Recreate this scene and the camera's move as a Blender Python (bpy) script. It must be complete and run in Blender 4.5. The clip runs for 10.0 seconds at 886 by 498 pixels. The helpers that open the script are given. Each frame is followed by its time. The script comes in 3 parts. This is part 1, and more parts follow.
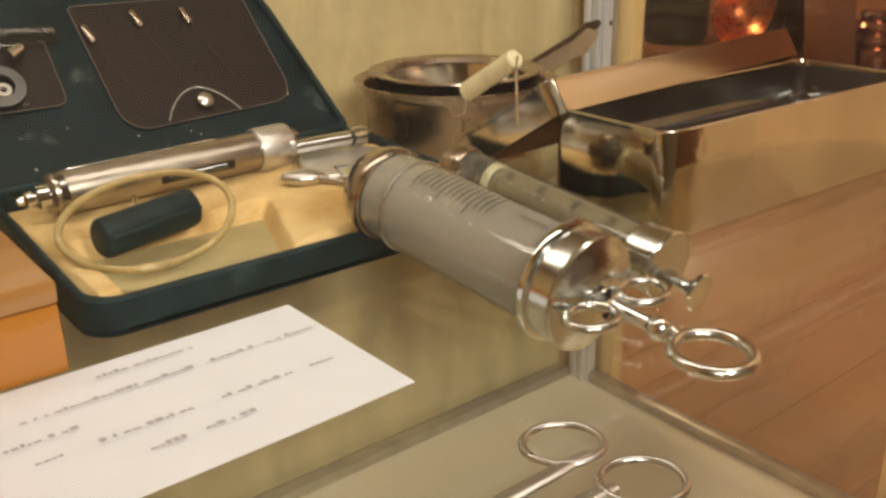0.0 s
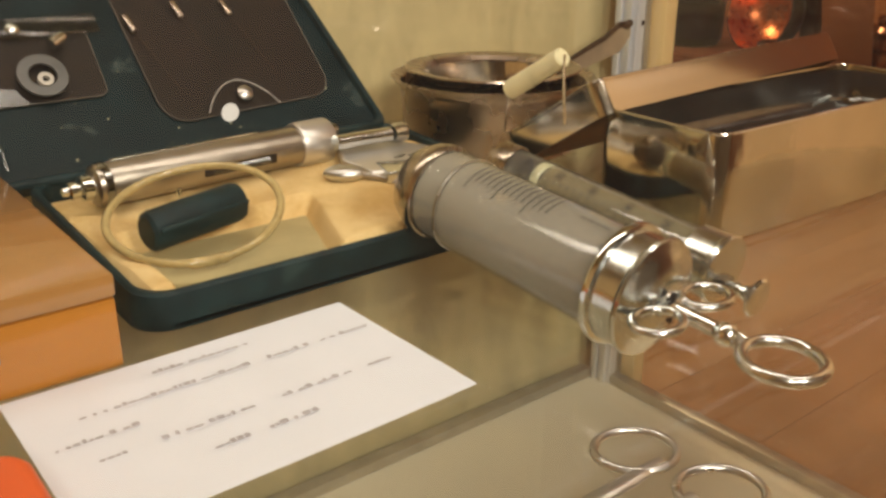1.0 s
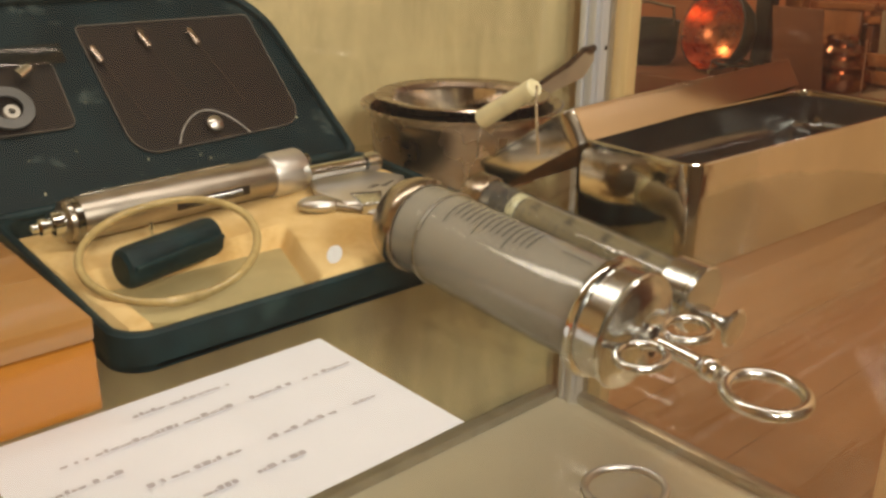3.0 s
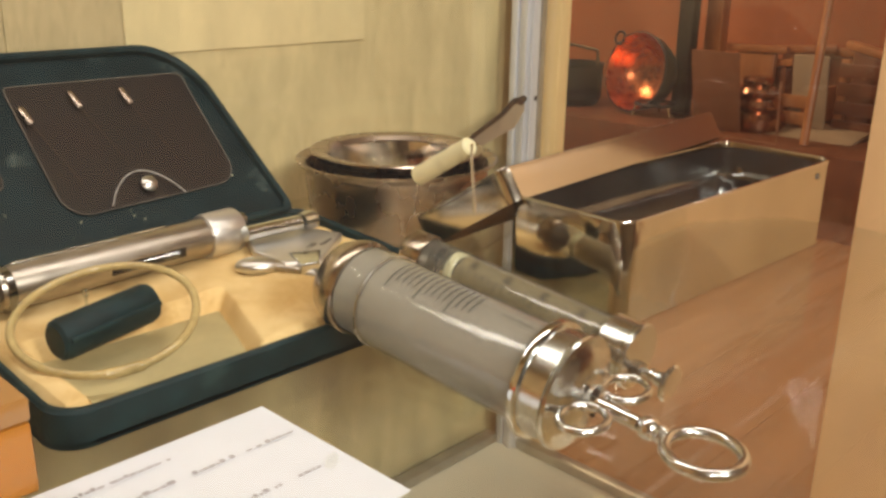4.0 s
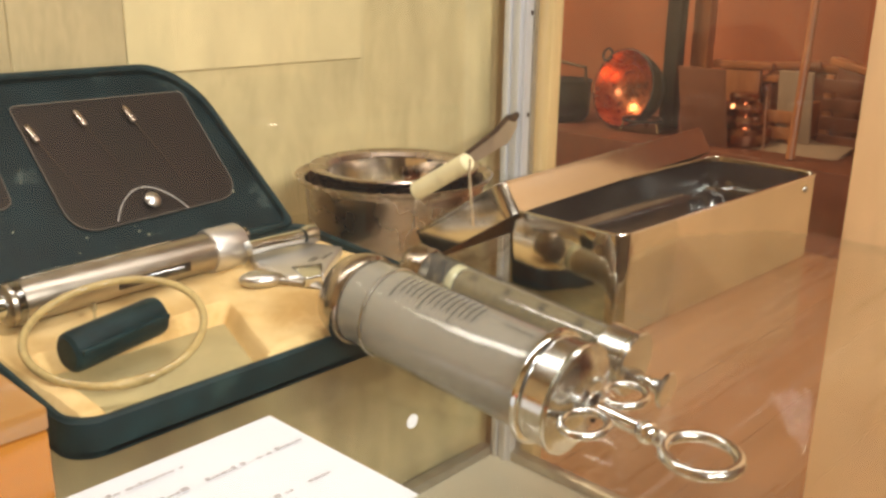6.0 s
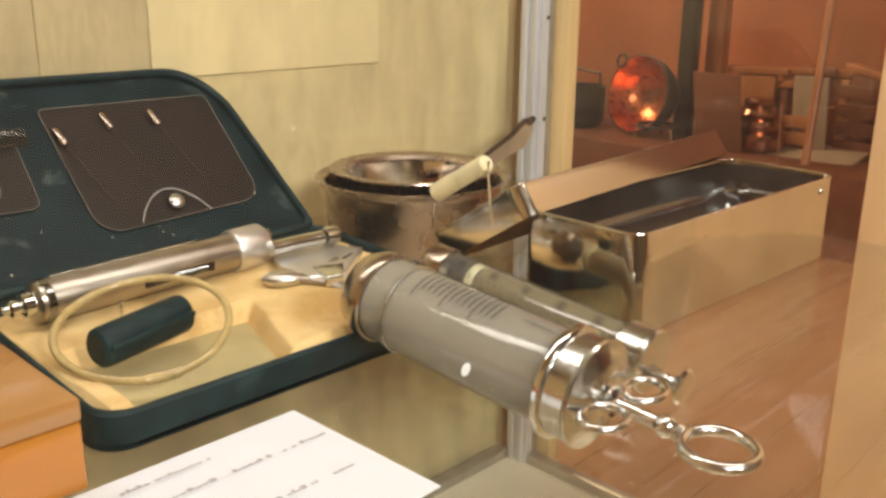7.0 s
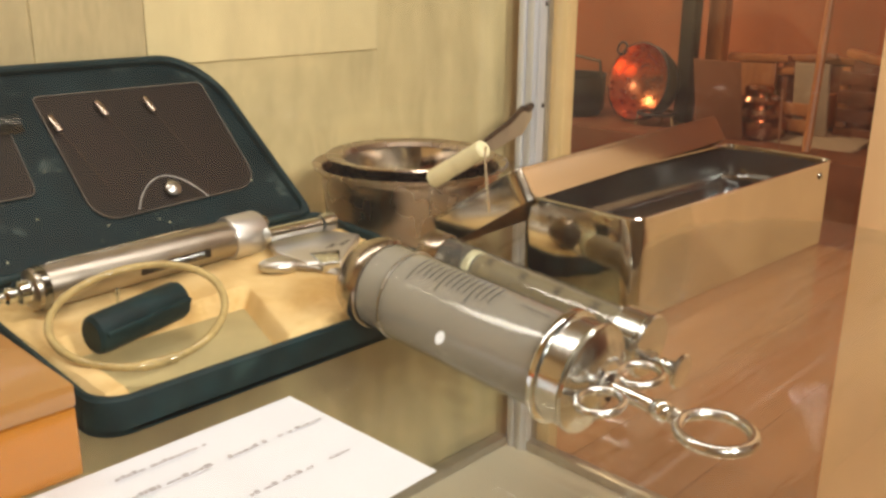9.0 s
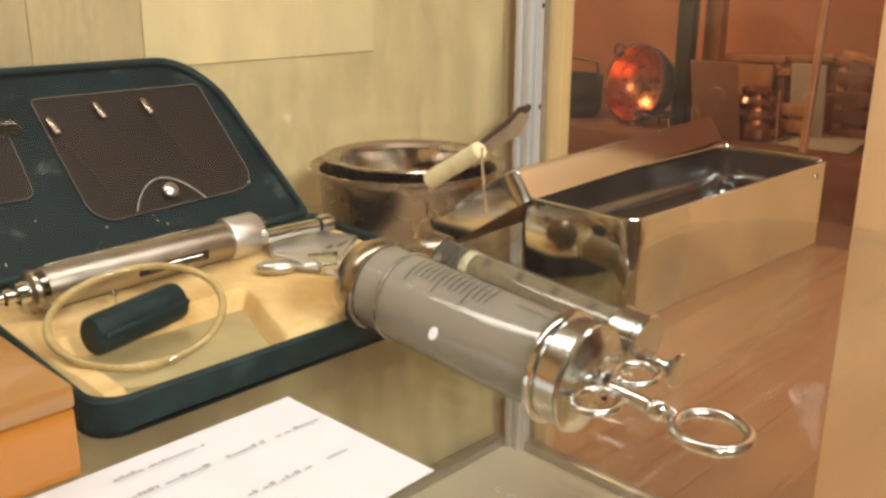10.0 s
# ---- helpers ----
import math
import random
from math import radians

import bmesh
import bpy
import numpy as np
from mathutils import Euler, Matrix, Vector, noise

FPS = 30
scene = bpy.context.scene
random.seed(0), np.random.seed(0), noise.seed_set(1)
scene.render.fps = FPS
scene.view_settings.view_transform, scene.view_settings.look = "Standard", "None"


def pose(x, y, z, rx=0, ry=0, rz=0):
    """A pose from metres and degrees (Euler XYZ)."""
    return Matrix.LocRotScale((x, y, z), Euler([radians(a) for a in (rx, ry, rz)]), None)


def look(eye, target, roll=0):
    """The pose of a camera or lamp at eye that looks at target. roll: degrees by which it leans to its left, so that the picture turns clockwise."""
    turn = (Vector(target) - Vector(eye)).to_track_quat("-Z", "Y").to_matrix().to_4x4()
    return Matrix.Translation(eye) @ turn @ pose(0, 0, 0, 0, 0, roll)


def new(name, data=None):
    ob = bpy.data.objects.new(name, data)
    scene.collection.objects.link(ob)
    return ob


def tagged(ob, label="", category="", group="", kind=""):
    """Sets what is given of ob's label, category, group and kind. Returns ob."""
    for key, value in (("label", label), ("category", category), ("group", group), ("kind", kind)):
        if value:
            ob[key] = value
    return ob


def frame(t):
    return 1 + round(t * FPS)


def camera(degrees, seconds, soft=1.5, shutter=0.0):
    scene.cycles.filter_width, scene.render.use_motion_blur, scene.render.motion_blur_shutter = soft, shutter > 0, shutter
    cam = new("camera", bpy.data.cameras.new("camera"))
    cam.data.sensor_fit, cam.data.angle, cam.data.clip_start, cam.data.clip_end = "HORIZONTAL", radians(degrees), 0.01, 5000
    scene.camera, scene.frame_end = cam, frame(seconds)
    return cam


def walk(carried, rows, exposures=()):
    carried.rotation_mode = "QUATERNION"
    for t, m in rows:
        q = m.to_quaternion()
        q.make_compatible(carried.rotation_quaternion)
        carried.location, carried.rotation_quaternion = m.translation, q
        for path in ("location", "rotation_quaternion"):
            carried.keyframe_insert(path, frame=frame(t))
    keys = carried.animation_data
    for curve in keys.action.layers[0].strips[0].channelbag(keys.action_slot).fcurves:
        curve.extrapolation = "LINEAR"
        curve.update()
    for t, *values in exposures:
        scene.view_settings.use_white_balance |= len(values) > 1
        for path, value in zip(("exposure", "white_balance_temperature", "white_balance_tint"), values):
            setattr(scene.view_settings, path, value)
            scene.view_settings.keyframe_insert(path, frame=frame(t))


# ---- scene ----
cam = camera(52.3, 10.0, soft=2.9)
METRES, EYE, TILT, LEAN, TURN = 0.11, 0.18, 0.0, 0.0, -38.6
ROWS = [
    (0.0, 0.0, 0.0, 0.0, -0.31, -21.26, 0.79),
    (0.5, -0.125, 0.0482, -0.0167, 0.45, -21.41, 0.18),
    (1.0, -0.2269, 0.0504, -0.0088, 0.14, -21.44, -0.23),
    (1.5, -0.271, 0.049, -0.0226, -0.29, -21.32, -0.22),
    (2.0, -0.3233, 0.0249, -0.023, -0.69, -21.17, -0.22),
    (3.5, -0.3288, 0.1058, 0.1391, -4.71, -19.56, -0.79),
    (4.0, -0.3655, 0.0869, 0.1911, -7.12, -18.13, -0.9),
    (4.5, -0.3849, 0.052, 0.2082, -8.18, -17.46, -1.02),
    (5.0, -0.3726, 0.0242, 0.1974, -8.68, -17.39, -1.03),
    (5.5, -0.4119, 0.0154, 0.2087, -8.45, -17.33, -0.93),
    (7.0, -0.4847, -0.0959, 0.1914, -7.11, -16.64, -0.59),
    (7.5, -0.5118, -0.0987, 0.1705, -7.09, -16.97, -0.7),
    (8.0, -0.5072, -0.077, 0.1794, -7.12, -17.21, -0.39),
    (8.5, -0.479, -0.0698, 0.1642, -7.17, -17.23, -0.34),
    (9.0, -0.4586, -0.0912, 0.1676, -7.09, -17.29, -0.34),
    (9.5, -0.4499, -0.093, 0.164, -7.04, -17.34, -0.34),
    (10.0, -0.4565, -0.1091, 0.1692, -7.25, -17.19, -0.25),
]
walk(cam, [(t, pose(0, 0, EYE, TILT, LEAN, TURN) @ pose(METRES * x, METRES * y, METRES * z, 90 + pitch, roll, yaw)) for t, x, y, z, yaw, pitch, roll in ROWS],
     exposures=((0.0, -0.50, 6350, 10), (2.2, -0.50, 6350, 10), (3.4, -0.53, 6250, 10), (4.0, -0.28, 5980, 10), (4.5, 0.0, 5880, 10), (5.2, 0.07, 5880, 10), (7.0, -0.13, 5930, 10), (10.0, -0.14, 5980, 10)))

# ---- light ----
world = bpy.data.worlds.new("world")
scene.world = world
world.use_nodes = True
world.node_tree.nodes["Background"].inputs[0].default_value = (1.0, 0.8, 0.55, 1)
world.node_tree.nodes["Background"].inputs[1].default_value = 0.05


def area_lamp(name, eye, target, watts, sx, sy, color):
    d = bpy.data.lights.new(name, "AREA")
    d.shape, d.size, d.size_y, d.energy, d.color = "RECTANGLE", sx, sy, watts, color
    ob = new(name, d)
    ob.matrix_world = look(eye, target)
    return tagged(ob, kind="structure")


WARM = (1.0, 0.87, 0.74)
area_lamp("lamp_case", (0.24, 0.34, 0.535), (0.30, 0.42, 0.0), 2.6, 0.9, 0.07, WARM)
# Fill light added under the shelf to brighten the lower tier; no fitting seen.
low = area_lamp("fill_lower_tier", (0.27, 0.17, -0.012), (0.27, 0.26, -0.335), 0.58, 0.75, 0.05, WARM)
low.data.spread = radians(115)
area_lamp("lamp_room_left", (-0.60, -1.2, 0.95), (0.3, 0.5, 0.0), 20, 0.26, 0.26, WARM)
area_lamp("lamp_room_right", (0.15, -1.3, 1.00), (0.6, 0.45, 0.0), 28, 0.30, 0.30, WARM)
area_lamp("lamp_neighbour", (1.45, 1.95, 1.15), (1.75, 0.75, -0.4), 36, 0.6, 0.6, (1.0, 0.72, 0.45))


# ---- materials ----
def material(name, color, rough=0.5, metal=0.0, var=0.12, scale=40.0, fine=400.0, bump=0.0, stretch=(1, 1, 1), coat=0.0, spread=0.0,
             dark=None, spec=0.5, rough_var=0.08, scuff=None):
    m = bpy.data.materials.new(name)
    m.use_nodes = True
    nt = m.node_tree
    p = nt.nodes["Principled BSDF"]
    tc = nt.nodes.new("ShaderNodeTexCoord")
    mp = nt.nodes.new("ShaderNodeMapping")
    mp.inputs["Scale"].default_value = stretch
    nt.links.new(tc.outputs["Object"], mp.inputs[0])
    n1 = nt.nodes.new("ShaderNodeTexNoise")
    n1.inputs["Scale"].default_value, n1.inputs["Detail"].default_value = scale, 6
    n2 = nt.nodes.new("ShaderNodeTexNoise")
    n2.inputs["Scale"].default_value, n2.inputs["Detail"].default_value = fine, 3
    for n in (n1, n2):
        nt.links.new(mp.outputs[0], n.inputs["Vector"])
    add = nt.nodes.new("ShaderNodeMath")
    add.operation = "MULTIPLY_ADD"
    nt.links.new(n2.outputs["Fac"], add.inputs[0])
    add.inputs[1].default_value = 0.45
    nt.links.new(n1.outputs["Fac"], add.inputs[2])
    ramp = nt.nodes.new("ShaderNodeValToRGB")
    ramp.color_ramp.elements[0].position, ramp.color_ramp.elements[1].position = 0.45, 1.0
    lo = dark or [c * (1 - 2 * var) for c in color]
    hi = [min(1, c * (1 + var)) for c in color]
    ramp.color_ramp.elements[0].color, ramp.color_ramp.elements[1].color = (*lo, 1), (*hi, 1)
    nt.links.new(add.outputs[0], ramp.inputs[0])
    last = ramp.outputs[0]
    if spread:
        info = nt.nodes.new("ShaderNodeObjectInfo")
        mr = nt.nodes.new("ShaderNodeMapRange")
        mr.inputs["To Min"].default_value, mr.inputs["To Max"].default_value = 1 - spread, 1 + spread
        nt.links.new(info.outputs["Random"], mr.inputs[0])
        hsv = nt.nodes.new("ShaderNodeHueSaturation")
        nt.links.new(last, hsv.inputs["Color"])
        nt.links.new(mr.outputs[0], hsv.inputs["Value"])
        last = hsv.outputs[0]
    if scuff:
        n3 = nt.nodes.new("ShaderNodeTexNoise")
        n3.inputs["Scale"].default_value, n3.inputs["Detail"].default_value, n3.inputs["Roughness"].default_value = 22, 12, 0.75
        nt.links.new(tc.outputs["Object"], n3.inputs["Vector"])
        sr = nt.nodes.new("ShaderNodeMapRange")
        sr.inputs["From Min"].default_value, sr.inputs["From Max"].default_value, sr.inputs["To Max"].default_value = 0.56, 0.74, 0.6
        nt.links.new(n3.outputs["Fac"], sr.inputs[0])
        mixc = nt.nodes.new("ShaderNodeMix")
        mixc.data_type = "RGBA"
        nt.links.new(sr.outputs[0], mixc.inputs[0])
        nt.links.new(last, mixc.inputs[6])
        mixc.inputs[7].default_value = (*scuff, 1)
        last = mixc.outputs[2]
    nt.links.new(last, p.inputs["Base Color"])
    r = nt.nodes.new("ShaderNodeMapRange")
    r.inputs["From Min"].default_value, r.inputs["From Max"].default_value = 0.3, 0.7
    r.inputs["To Min"].default_value, r.inputs["To Max"].default_value = max(0.0, rough - rough_var), min(1, rough + rough_var)
    nt.links.new(n1.outputs["Fac"], r.inputs[0])
    nt.links.new(r.outputs[0], p.inputs["Roughness"])
    p.inputs["Metallic"].default_value = metal
    p.inputs["Coat Weight"].default_value = coat
    p.inputs["Coat Roughness"].default_value = 0.06
    p.inputs["Specular IOR Level"].default_value = spec
    if bump:
        b = nt.nodes.new("ShaderNodeBump")
        b.inputs["Strength"].default_value, b.inputs["Distance"].default_value = bump, 0.002
        nt.links.new(add.outputs[0], b.inputs["Height"])
        nt.links.new(b.outputs[0], p.inputs["Normal"])
    return m


def thin_glass(name, tint=(0.97, 0.985, 0.96), rough=0.01, ior=1.5, haze=0.0, haze_color=(0.8, 0.8, 0.75), patchy=1.0):
    """A clear sheet: what it lets through, its gloss by Fresnel, and a little haze, such as dust and veiling glare."""
    m = bpy.data.materials.new(name)
    m.use_nodes = True
    nt = m.node_tree
    nt.nodes.remove(nt.nodes["Principled BSDF"])
    out = nt.nodes["Material Output"]
    tr = nt.nodes.new("ShaderNodeBsdfTransparent")
    tr.inputs[0].default_value = (*tint, 1)
    gl = nt.nodes.new("ShaderNodeBsdfAnisotropic")
    gl.inputs["Roughness"].default_value = rough
    lw = nt.nodes.new("ShaderNodeLayerWeight")
    lw.inputs["Blend"].default_value = 0.5
    pw = nt.nodes.new("ShaderNodeMath")
    pw.operation = "POWER"
    pw.inputs[1].default_value = 5
    nt.links.new(lw.outputs["Facing"], pw.inputs[0])
    f0 = ((ior - 1) / (ior + 1)) ** 2
    fr = nt.nodes.new("ShaderNodeMath")
    fr.operation = "MULTIPLY_ADD"
    nt.links.new(pw.outputs[0], fr.inputs[0])
    fr.inputs[1].default_value, fr.inputs[2].default_value = 1 - f0, f0
    mx = nt.nodes.new("ShaderNodeMixShader")
    nt.links.new(fr.outputs[0], mx.inputs[0])
    nt.links.new(gl.outputs[0], mx.inputs[2])
    base = tr.outputs[0]
    if haze:
        df = nt.nodes.new("ShaderNodeBsdfDiffuse")
        df.inputs[0].default_value = (*haze_color, 1)
        nz = nt.nodes.new("ShaderNodeTexNoise")
        nz.inputs["Scale"].default_value, nz.inputs["Detail"].default_value = 25, 8
        mr = nt.nodes.new("ShaderNodeMapRange")
        mr.inputs["From Min"].default_value, mr.inputs["From Max"].default_value = 0.35, 0.75
        mr.inputs["To Min"].default_value, mr.inputs["To Max"].default_value = haze * (1 - 0.5 * patchy), haze * (1 + 0.6 * patchy)
        nt.links.new(nz.outputs["Fac"], mr.inputs[0])
        m2 = nt.nodes.new("ShaderNodeMixShader")
        nt.links.new(mr.outputs[0], m2.inputs[0])
        nt.links.new(tr.outputs[0], m2.inputs[1])
        nt.links.new(df.outputs[0], m2.inputs[2])
        base = m2.outputs[0]
    nt.links.new(base, mx.inputs[1])
    nt.links.new(mx.outputs[0], out.inputs[0])
    return m


M = {
    # Pane haze holds dust plus a veil of glare that lifts the darks.
    "pane": thin_glass("pane glass", haze=0.010, ior=1.75),
    "shelf": thin_glass("shelf glass", (0.985, 0.99, 0.965), haze=0.02),
    "barrel": thin_glass("barrel glass", (0.96, 0.97, 0.96), rough=0.05, haze=0.05, patchy=0.3),
    "vinyl": thin_glass("clear vinyl", (0.80, 0.77, 0.74), rough=0.05, haze=0.007, haze_color=(0.45, 0.4, 0.36)),
    "cream": material("cream board", (0.68, 0.56, 0.31), 0.6, var=0.14, scale=34, fine=300, bump=0.45, stretch=(1, 1, 0.3)),
    "cream2": material("pale cream board", (0.76, 0.63, 0.36), 0.6, var=0.10, scale=30, fine=300, bump=0.35, stretch=(1, 1, 0.3)),
    "board_brown": material("browned cream board", (0.55, 0.44, 0.25), 0.6, var=0.16, scale=30, fine=300, bump=0.35, stretch=(1, 1, 0.3)),
    "white": material("white laminate", (0.88, 0.82, 0.66), 0.45, var=0.05, scale=8),
    "alu": material("brushed aluminium", (0.70, 0.72, 0.76), 0.40, 0.35, var=0.1, scale=30, fine=700, stretch=(1, 1, 0.06)),
    "alu_flat": material("dull aluminium trim", (0.50, 0.47, 0.40), 0.4, 0.8, var=0.15, scale=40),
    "pine": material("pale pine", (0.86, 0.62, 0.30), 0.5, var=0.12, scale=30, fine=300, stretch=(1, 1, 0.08), bump=0.08),
    "tan": material("tan wood panel", (0.90, 0.60, 0.32), 0.45, var=0.08, scale=14, fine=120, stretch=(1, 1, 0.15), coat=0.15),
    "plank": material("red-brown plank", (0.46, 0.235, 0.09), 0.3, var=0.12, scale=22, fine=240, stretch=(0.08, 1, 1), bump=0.06, coat=0.1, spread=0.05),
    "orange_wall": material("orange-brown wall", (0.44, 0.135, 0.042), 0.6, var=0.12, scale=5, fine=60, bump=0.1),
    "plaster": material("warm plaster", (0.62, 0.56, 0.45), 0.8, var=0.06, scale=4, fine=90, bump=0.1),
    "brown_floor": material("brown floorboards", (0.20, 0.14, 0.085), 0.4, var=0.2, scale=6, fine=90, stretch=(0.1, 1, 1)),
    "leather": material("dark green leatherette", (0.009, 0.028, 0.032), 0.40, scuff=(0.05, 0.09, 0.085), var=0.3, scale=60, fine=1500, bump=0.35, spec=0.25),
    "leather_in": material("dark green lid lining", (0.006, 0.017, 0.020), 0.46, var=0.35, scale=30, fine=1200, bump=0.15, spec=0.16, scuff=(0.20, 0.25, 0.22), dark=(0.003, 0.010, 0.012)),
    "plum": material("dark plum lining", (0.016, 0.010, 0.011), 0.6, var=0.3, scale=18, fine=300, dark=(0.005, 0.008, 0.010)),
    "foam": material("yellow felt padding", (0.80, 0.62, 0.31), 0.85, var=0.10, dark=(0.60, 0.38, 0.12), scuff=(0.50, 0.25, 0.06), scale=28, fine=500, bump=0.4),
    "cloth": material("greenish cream lining", (0.52, 0.44, 0.22), 0.8, var=0.12, scale=25, fine=700, bump=0.3),
    "steel": material("polished steel", (0.74, 0.71, 0.66), 0.07, 1.0, var=0.05, scale=18, fine=300, rough_var=0.04, bump=0.02),
    "steel_wavy": material("polished sheet steel", (0.61, 0.57, 0.48), 0.07, 1.0, var=0.05, scale=12, fine=30, rough_var=0.03, bump=0.32),
    "steel_cover": material("polished cover steel", (0.60, 0.56, 0.49), 0.16, 1.0, var=0.05, scale=10, fine=30, rough_var=0.04, bump=0.07),
    "steel_soft": material("worn bright steel", (0.74, 0.69, 0.61), 0.12, 1.0, var=0.08, scale=30, fine=400),
    # Shade and dark reflections inside the box are put into this colour.
    "steel_inside": material("shade-darkened steel inside", (0.23, 0.235, 0.225), 0.20, 0.95, var=0.2, scale=20, fine=200, bump=0.05),
    "steel_dark": material("tarnished steel", (0.33, 0.33, 0.31), 0.18, 1.0, var=0.2, scale=25, fine=300),
    "nickel": material("nickel plate", (0.66, 0.68, 0.66), 0.21, 1.0, var=0.06, scale=60, fine=900, rough_var=0.05),
    "nickel_warm": material("browned nickel plate", (0.46, 0.39, 0.31), 0.24, 1.0, var=0.12, scale=60, fine=500, rough_var=0.05),
    "chrome": material("bright chrome", (0.74, 0.77, 0.77), 0.13, 1.0, var=0.04, scale=60),
    "satin": material("satin nickel", (0.62, 0.61, 0.58), 0.31, 1.0, var=0.08, scale=60, fine=1200, stretch=(0.1, 1, 1)),
    "gun_metal": material("brownish satin nickel", (0.46, 0.42, 0.36), 0.34, 1.0, var=0.08, scale=60, fine=1200, stretch=(0.1, 1, 1)),
    "gun_pale": material("pale matt nickel", (0.70, 0.68, 0.65), 0.42, 0.9, var=0.05, scale=60, fine=900),
    "bowl": material("old steel bowl", (0.48, 0.395, 0.32), 0.27, 1.0, var=0.07, scale=40, fine=500, rough_var=0.03),
    # The cream wall mirrored in the blade is put into its base colour.
    "blade": material("cream-reflecting blade", (0.52, 0.45, 0.32), 0.38, 0.45, var=0.15, scale=50, fine=400),
    "rust": material("rusty iron", (0.13, 0.085, 0.05), 0.55, 0.7, var=0.5, scale=110, fine=700, bump=0.3),
    "piston": thin_glass("ground glass piston", (0.94, 0.92, 0.88), rough=0.38, haze=0.35, haze_color=(0.86, 0.76, 0.63), patchy=0.14),
    "piston2": thin_glass("ambered piston", (0.86, 0.78, 0.58), rough=0.3, haze=0.42, haze_color=(0.50, 0.38, 0.17), patchy=0.2),
    "ink": material("dark graduation ink", (0.045, 0.04, 0.035), 0.6),
    "grey_ink": material("grey print", (0.50, 0.49, 0.53), 0.8),
    "rubber": material("yellowed rubber tube", (0.52, 0.40, 0.17), 0.14, var=0.15, scale=50, coat=0.4),
    "ivory": material("ivory grip", (0.82, 0.76, 0.48), 0.3, var=0.08, scale=60, fine=500, coat=0.3),
    "paper": material("white card", (0.85, 0.885, 0.96), 0.75, var=0.02, scale=30, fine=900),
    "wood_box": material("varnished orange wood", (0.50, 0.20, 0.022), 0.25, var=0.07, scale=20, fine=220, stretch=(0.08, 1, 1), coat=0.5),
    "wood_top": material("varnished wood lid", (0.42, 0.21, 0.06), 0.22, var=0.07, scale=20, fine=220, stretch=(0.08, 1, 1), coat=0.6),
    "orange": material("orange plastic", (0.85, 0.13, 0.02), 0.4, var=0.06, scale=30),
    "copper": material("hammered copper", (0.74, 0.22, 0.08), 0.30, 1.0, var=0.2, scale=60, fine=160, bump=0.25),
    "soot": material("sooty iron", (0.03, 0.022, 0.018), 0.5, 0.4, var=0.3, scale=40),
    "brown_wood": material("dark red-brown wood", (0.15, 0.05, 0.02), 0.4, var=0.2, scale=20, fine=200, stretch=(0.1, 1, 1)),
    "linen": material("off-white linen", (0.34, 0.24, 0.14), 0.8, var=0.08),
    "lint": thin_glass("white speck", (0.5, 0.5, 0.5), rough=0.5, haze=0.95, haze_color=(0.95, 0.95, 0.94)),
    "kraft": material("dull brown", (0.21, 0.085, 0.034), 0.7, var=0.1, scale=20),
    "bowl_red": material("reddish tin", (0.42, 0.20, 0.11), 0.18, 1.0, var=0.2, scale=40),
    "stick_wood": material("reddish wood", (0.42, 0.16, 0.05), 0.4, var=0.2, scale=20, fine=200, stretch=(1, 1, 0.1)),
    "bone": material("white rubber washer", (0.55, 0.52, 0.46), 0.6, var=0.1),
    "grey_washer": material("grey translucent washer", (0.11, 0.11, 0.105), 0.35, var=0.15),
}


# ---- mesh helpers ----
def part(name, bm, mat, parent=None, label="", m=None, mesh=None):
    """One bmesh as one mesh object under a thing or a part."""
    if mesh is None:
        bmesh.ops.remove_doubles(bm, verts=bm.verts, dist=1e-6)
        bmesh.ops.recalc_face_normals(bm, faces=bm.faces)
        for f in bm.faces:
            f.smooth = True
        for e in bm.edges:
            e.smooth = not (len(e.link_faces) == 2 and e.calc_face_angle(0) > 0.55)
        mesh = bpy.data.meshes.new(name)
        bm.to_mesh(mesh)
        bm.free()
        mesh.materials.append(M[mat])
    ob = new(name, mesh)
    if parent:
        ob.parent = parent
    if m is not None:
        ob.matrix_local = m
    if label:
        ob["label"] = label
    return ob


def thing(name, m, label, category, group="", kind=""):
    ob = new(name)
    ob.empty_display_size = 0.02
    ob.matrix_world = m if isinstance(m, Matrix) else pose(*m)
    return tagged(ob, label, category, group, kind)


def box(x0, x1, y0, y1, z0, z1, bev=0.0, seg=2):
    bm = bmesh.new()
    bmesh.ops.create_cube(bm, size=1, matrix=Matrix.Translation(((x0 + x1) / 2, (y0 + y1) / 2, (z0 + z1) / 2)) @ Matrix.Diagonal((x1 - x0, y1 - y0, z1 - z0, 1)))
    if bev:
        bmesh.ops.bevel(bm, geom=bm.edges[:], offset=bev, segments=seg, affect="EDGES", profile=0.5)
    return bm


def structure(name, bm, mat):
    return tagged(part(name, bm, mat), kind="structure")


def lathe(profile, n=48, closed=False):
    """Turns (radius, z) pairs round z."""
    bm = bmesh.new()
    rings = []
    for r, z in profile:
        if r < 1e-6:
            rings.append([bm.verts.new((0, 0, z))])
        else:
            rings.append([bm.verts.new((r * math.cos(2 * math.pi * i / n), r * math.sin(2 * math.pi * i / n), z)) for i in range(n)])
    pairs = list(zip(rings, rings[1:]))
    if closed:
        pairs.append((rings[-1], rings[0]))
    for a, b in pairs:
        for i in range(n):
            j = (i + 1) % n
            if len(a) == 1 and len(b) == 1:
                continue
            if len(a) == 1:
                bm.faces.new((a[0], b[i], b[j]))
            elif len(b) == 1:
                bm.faces.new((a[i], a[j], b[0]))
            else:
                bm.faces.new((a[i], a[j], b[j], b[i]))
    return bm


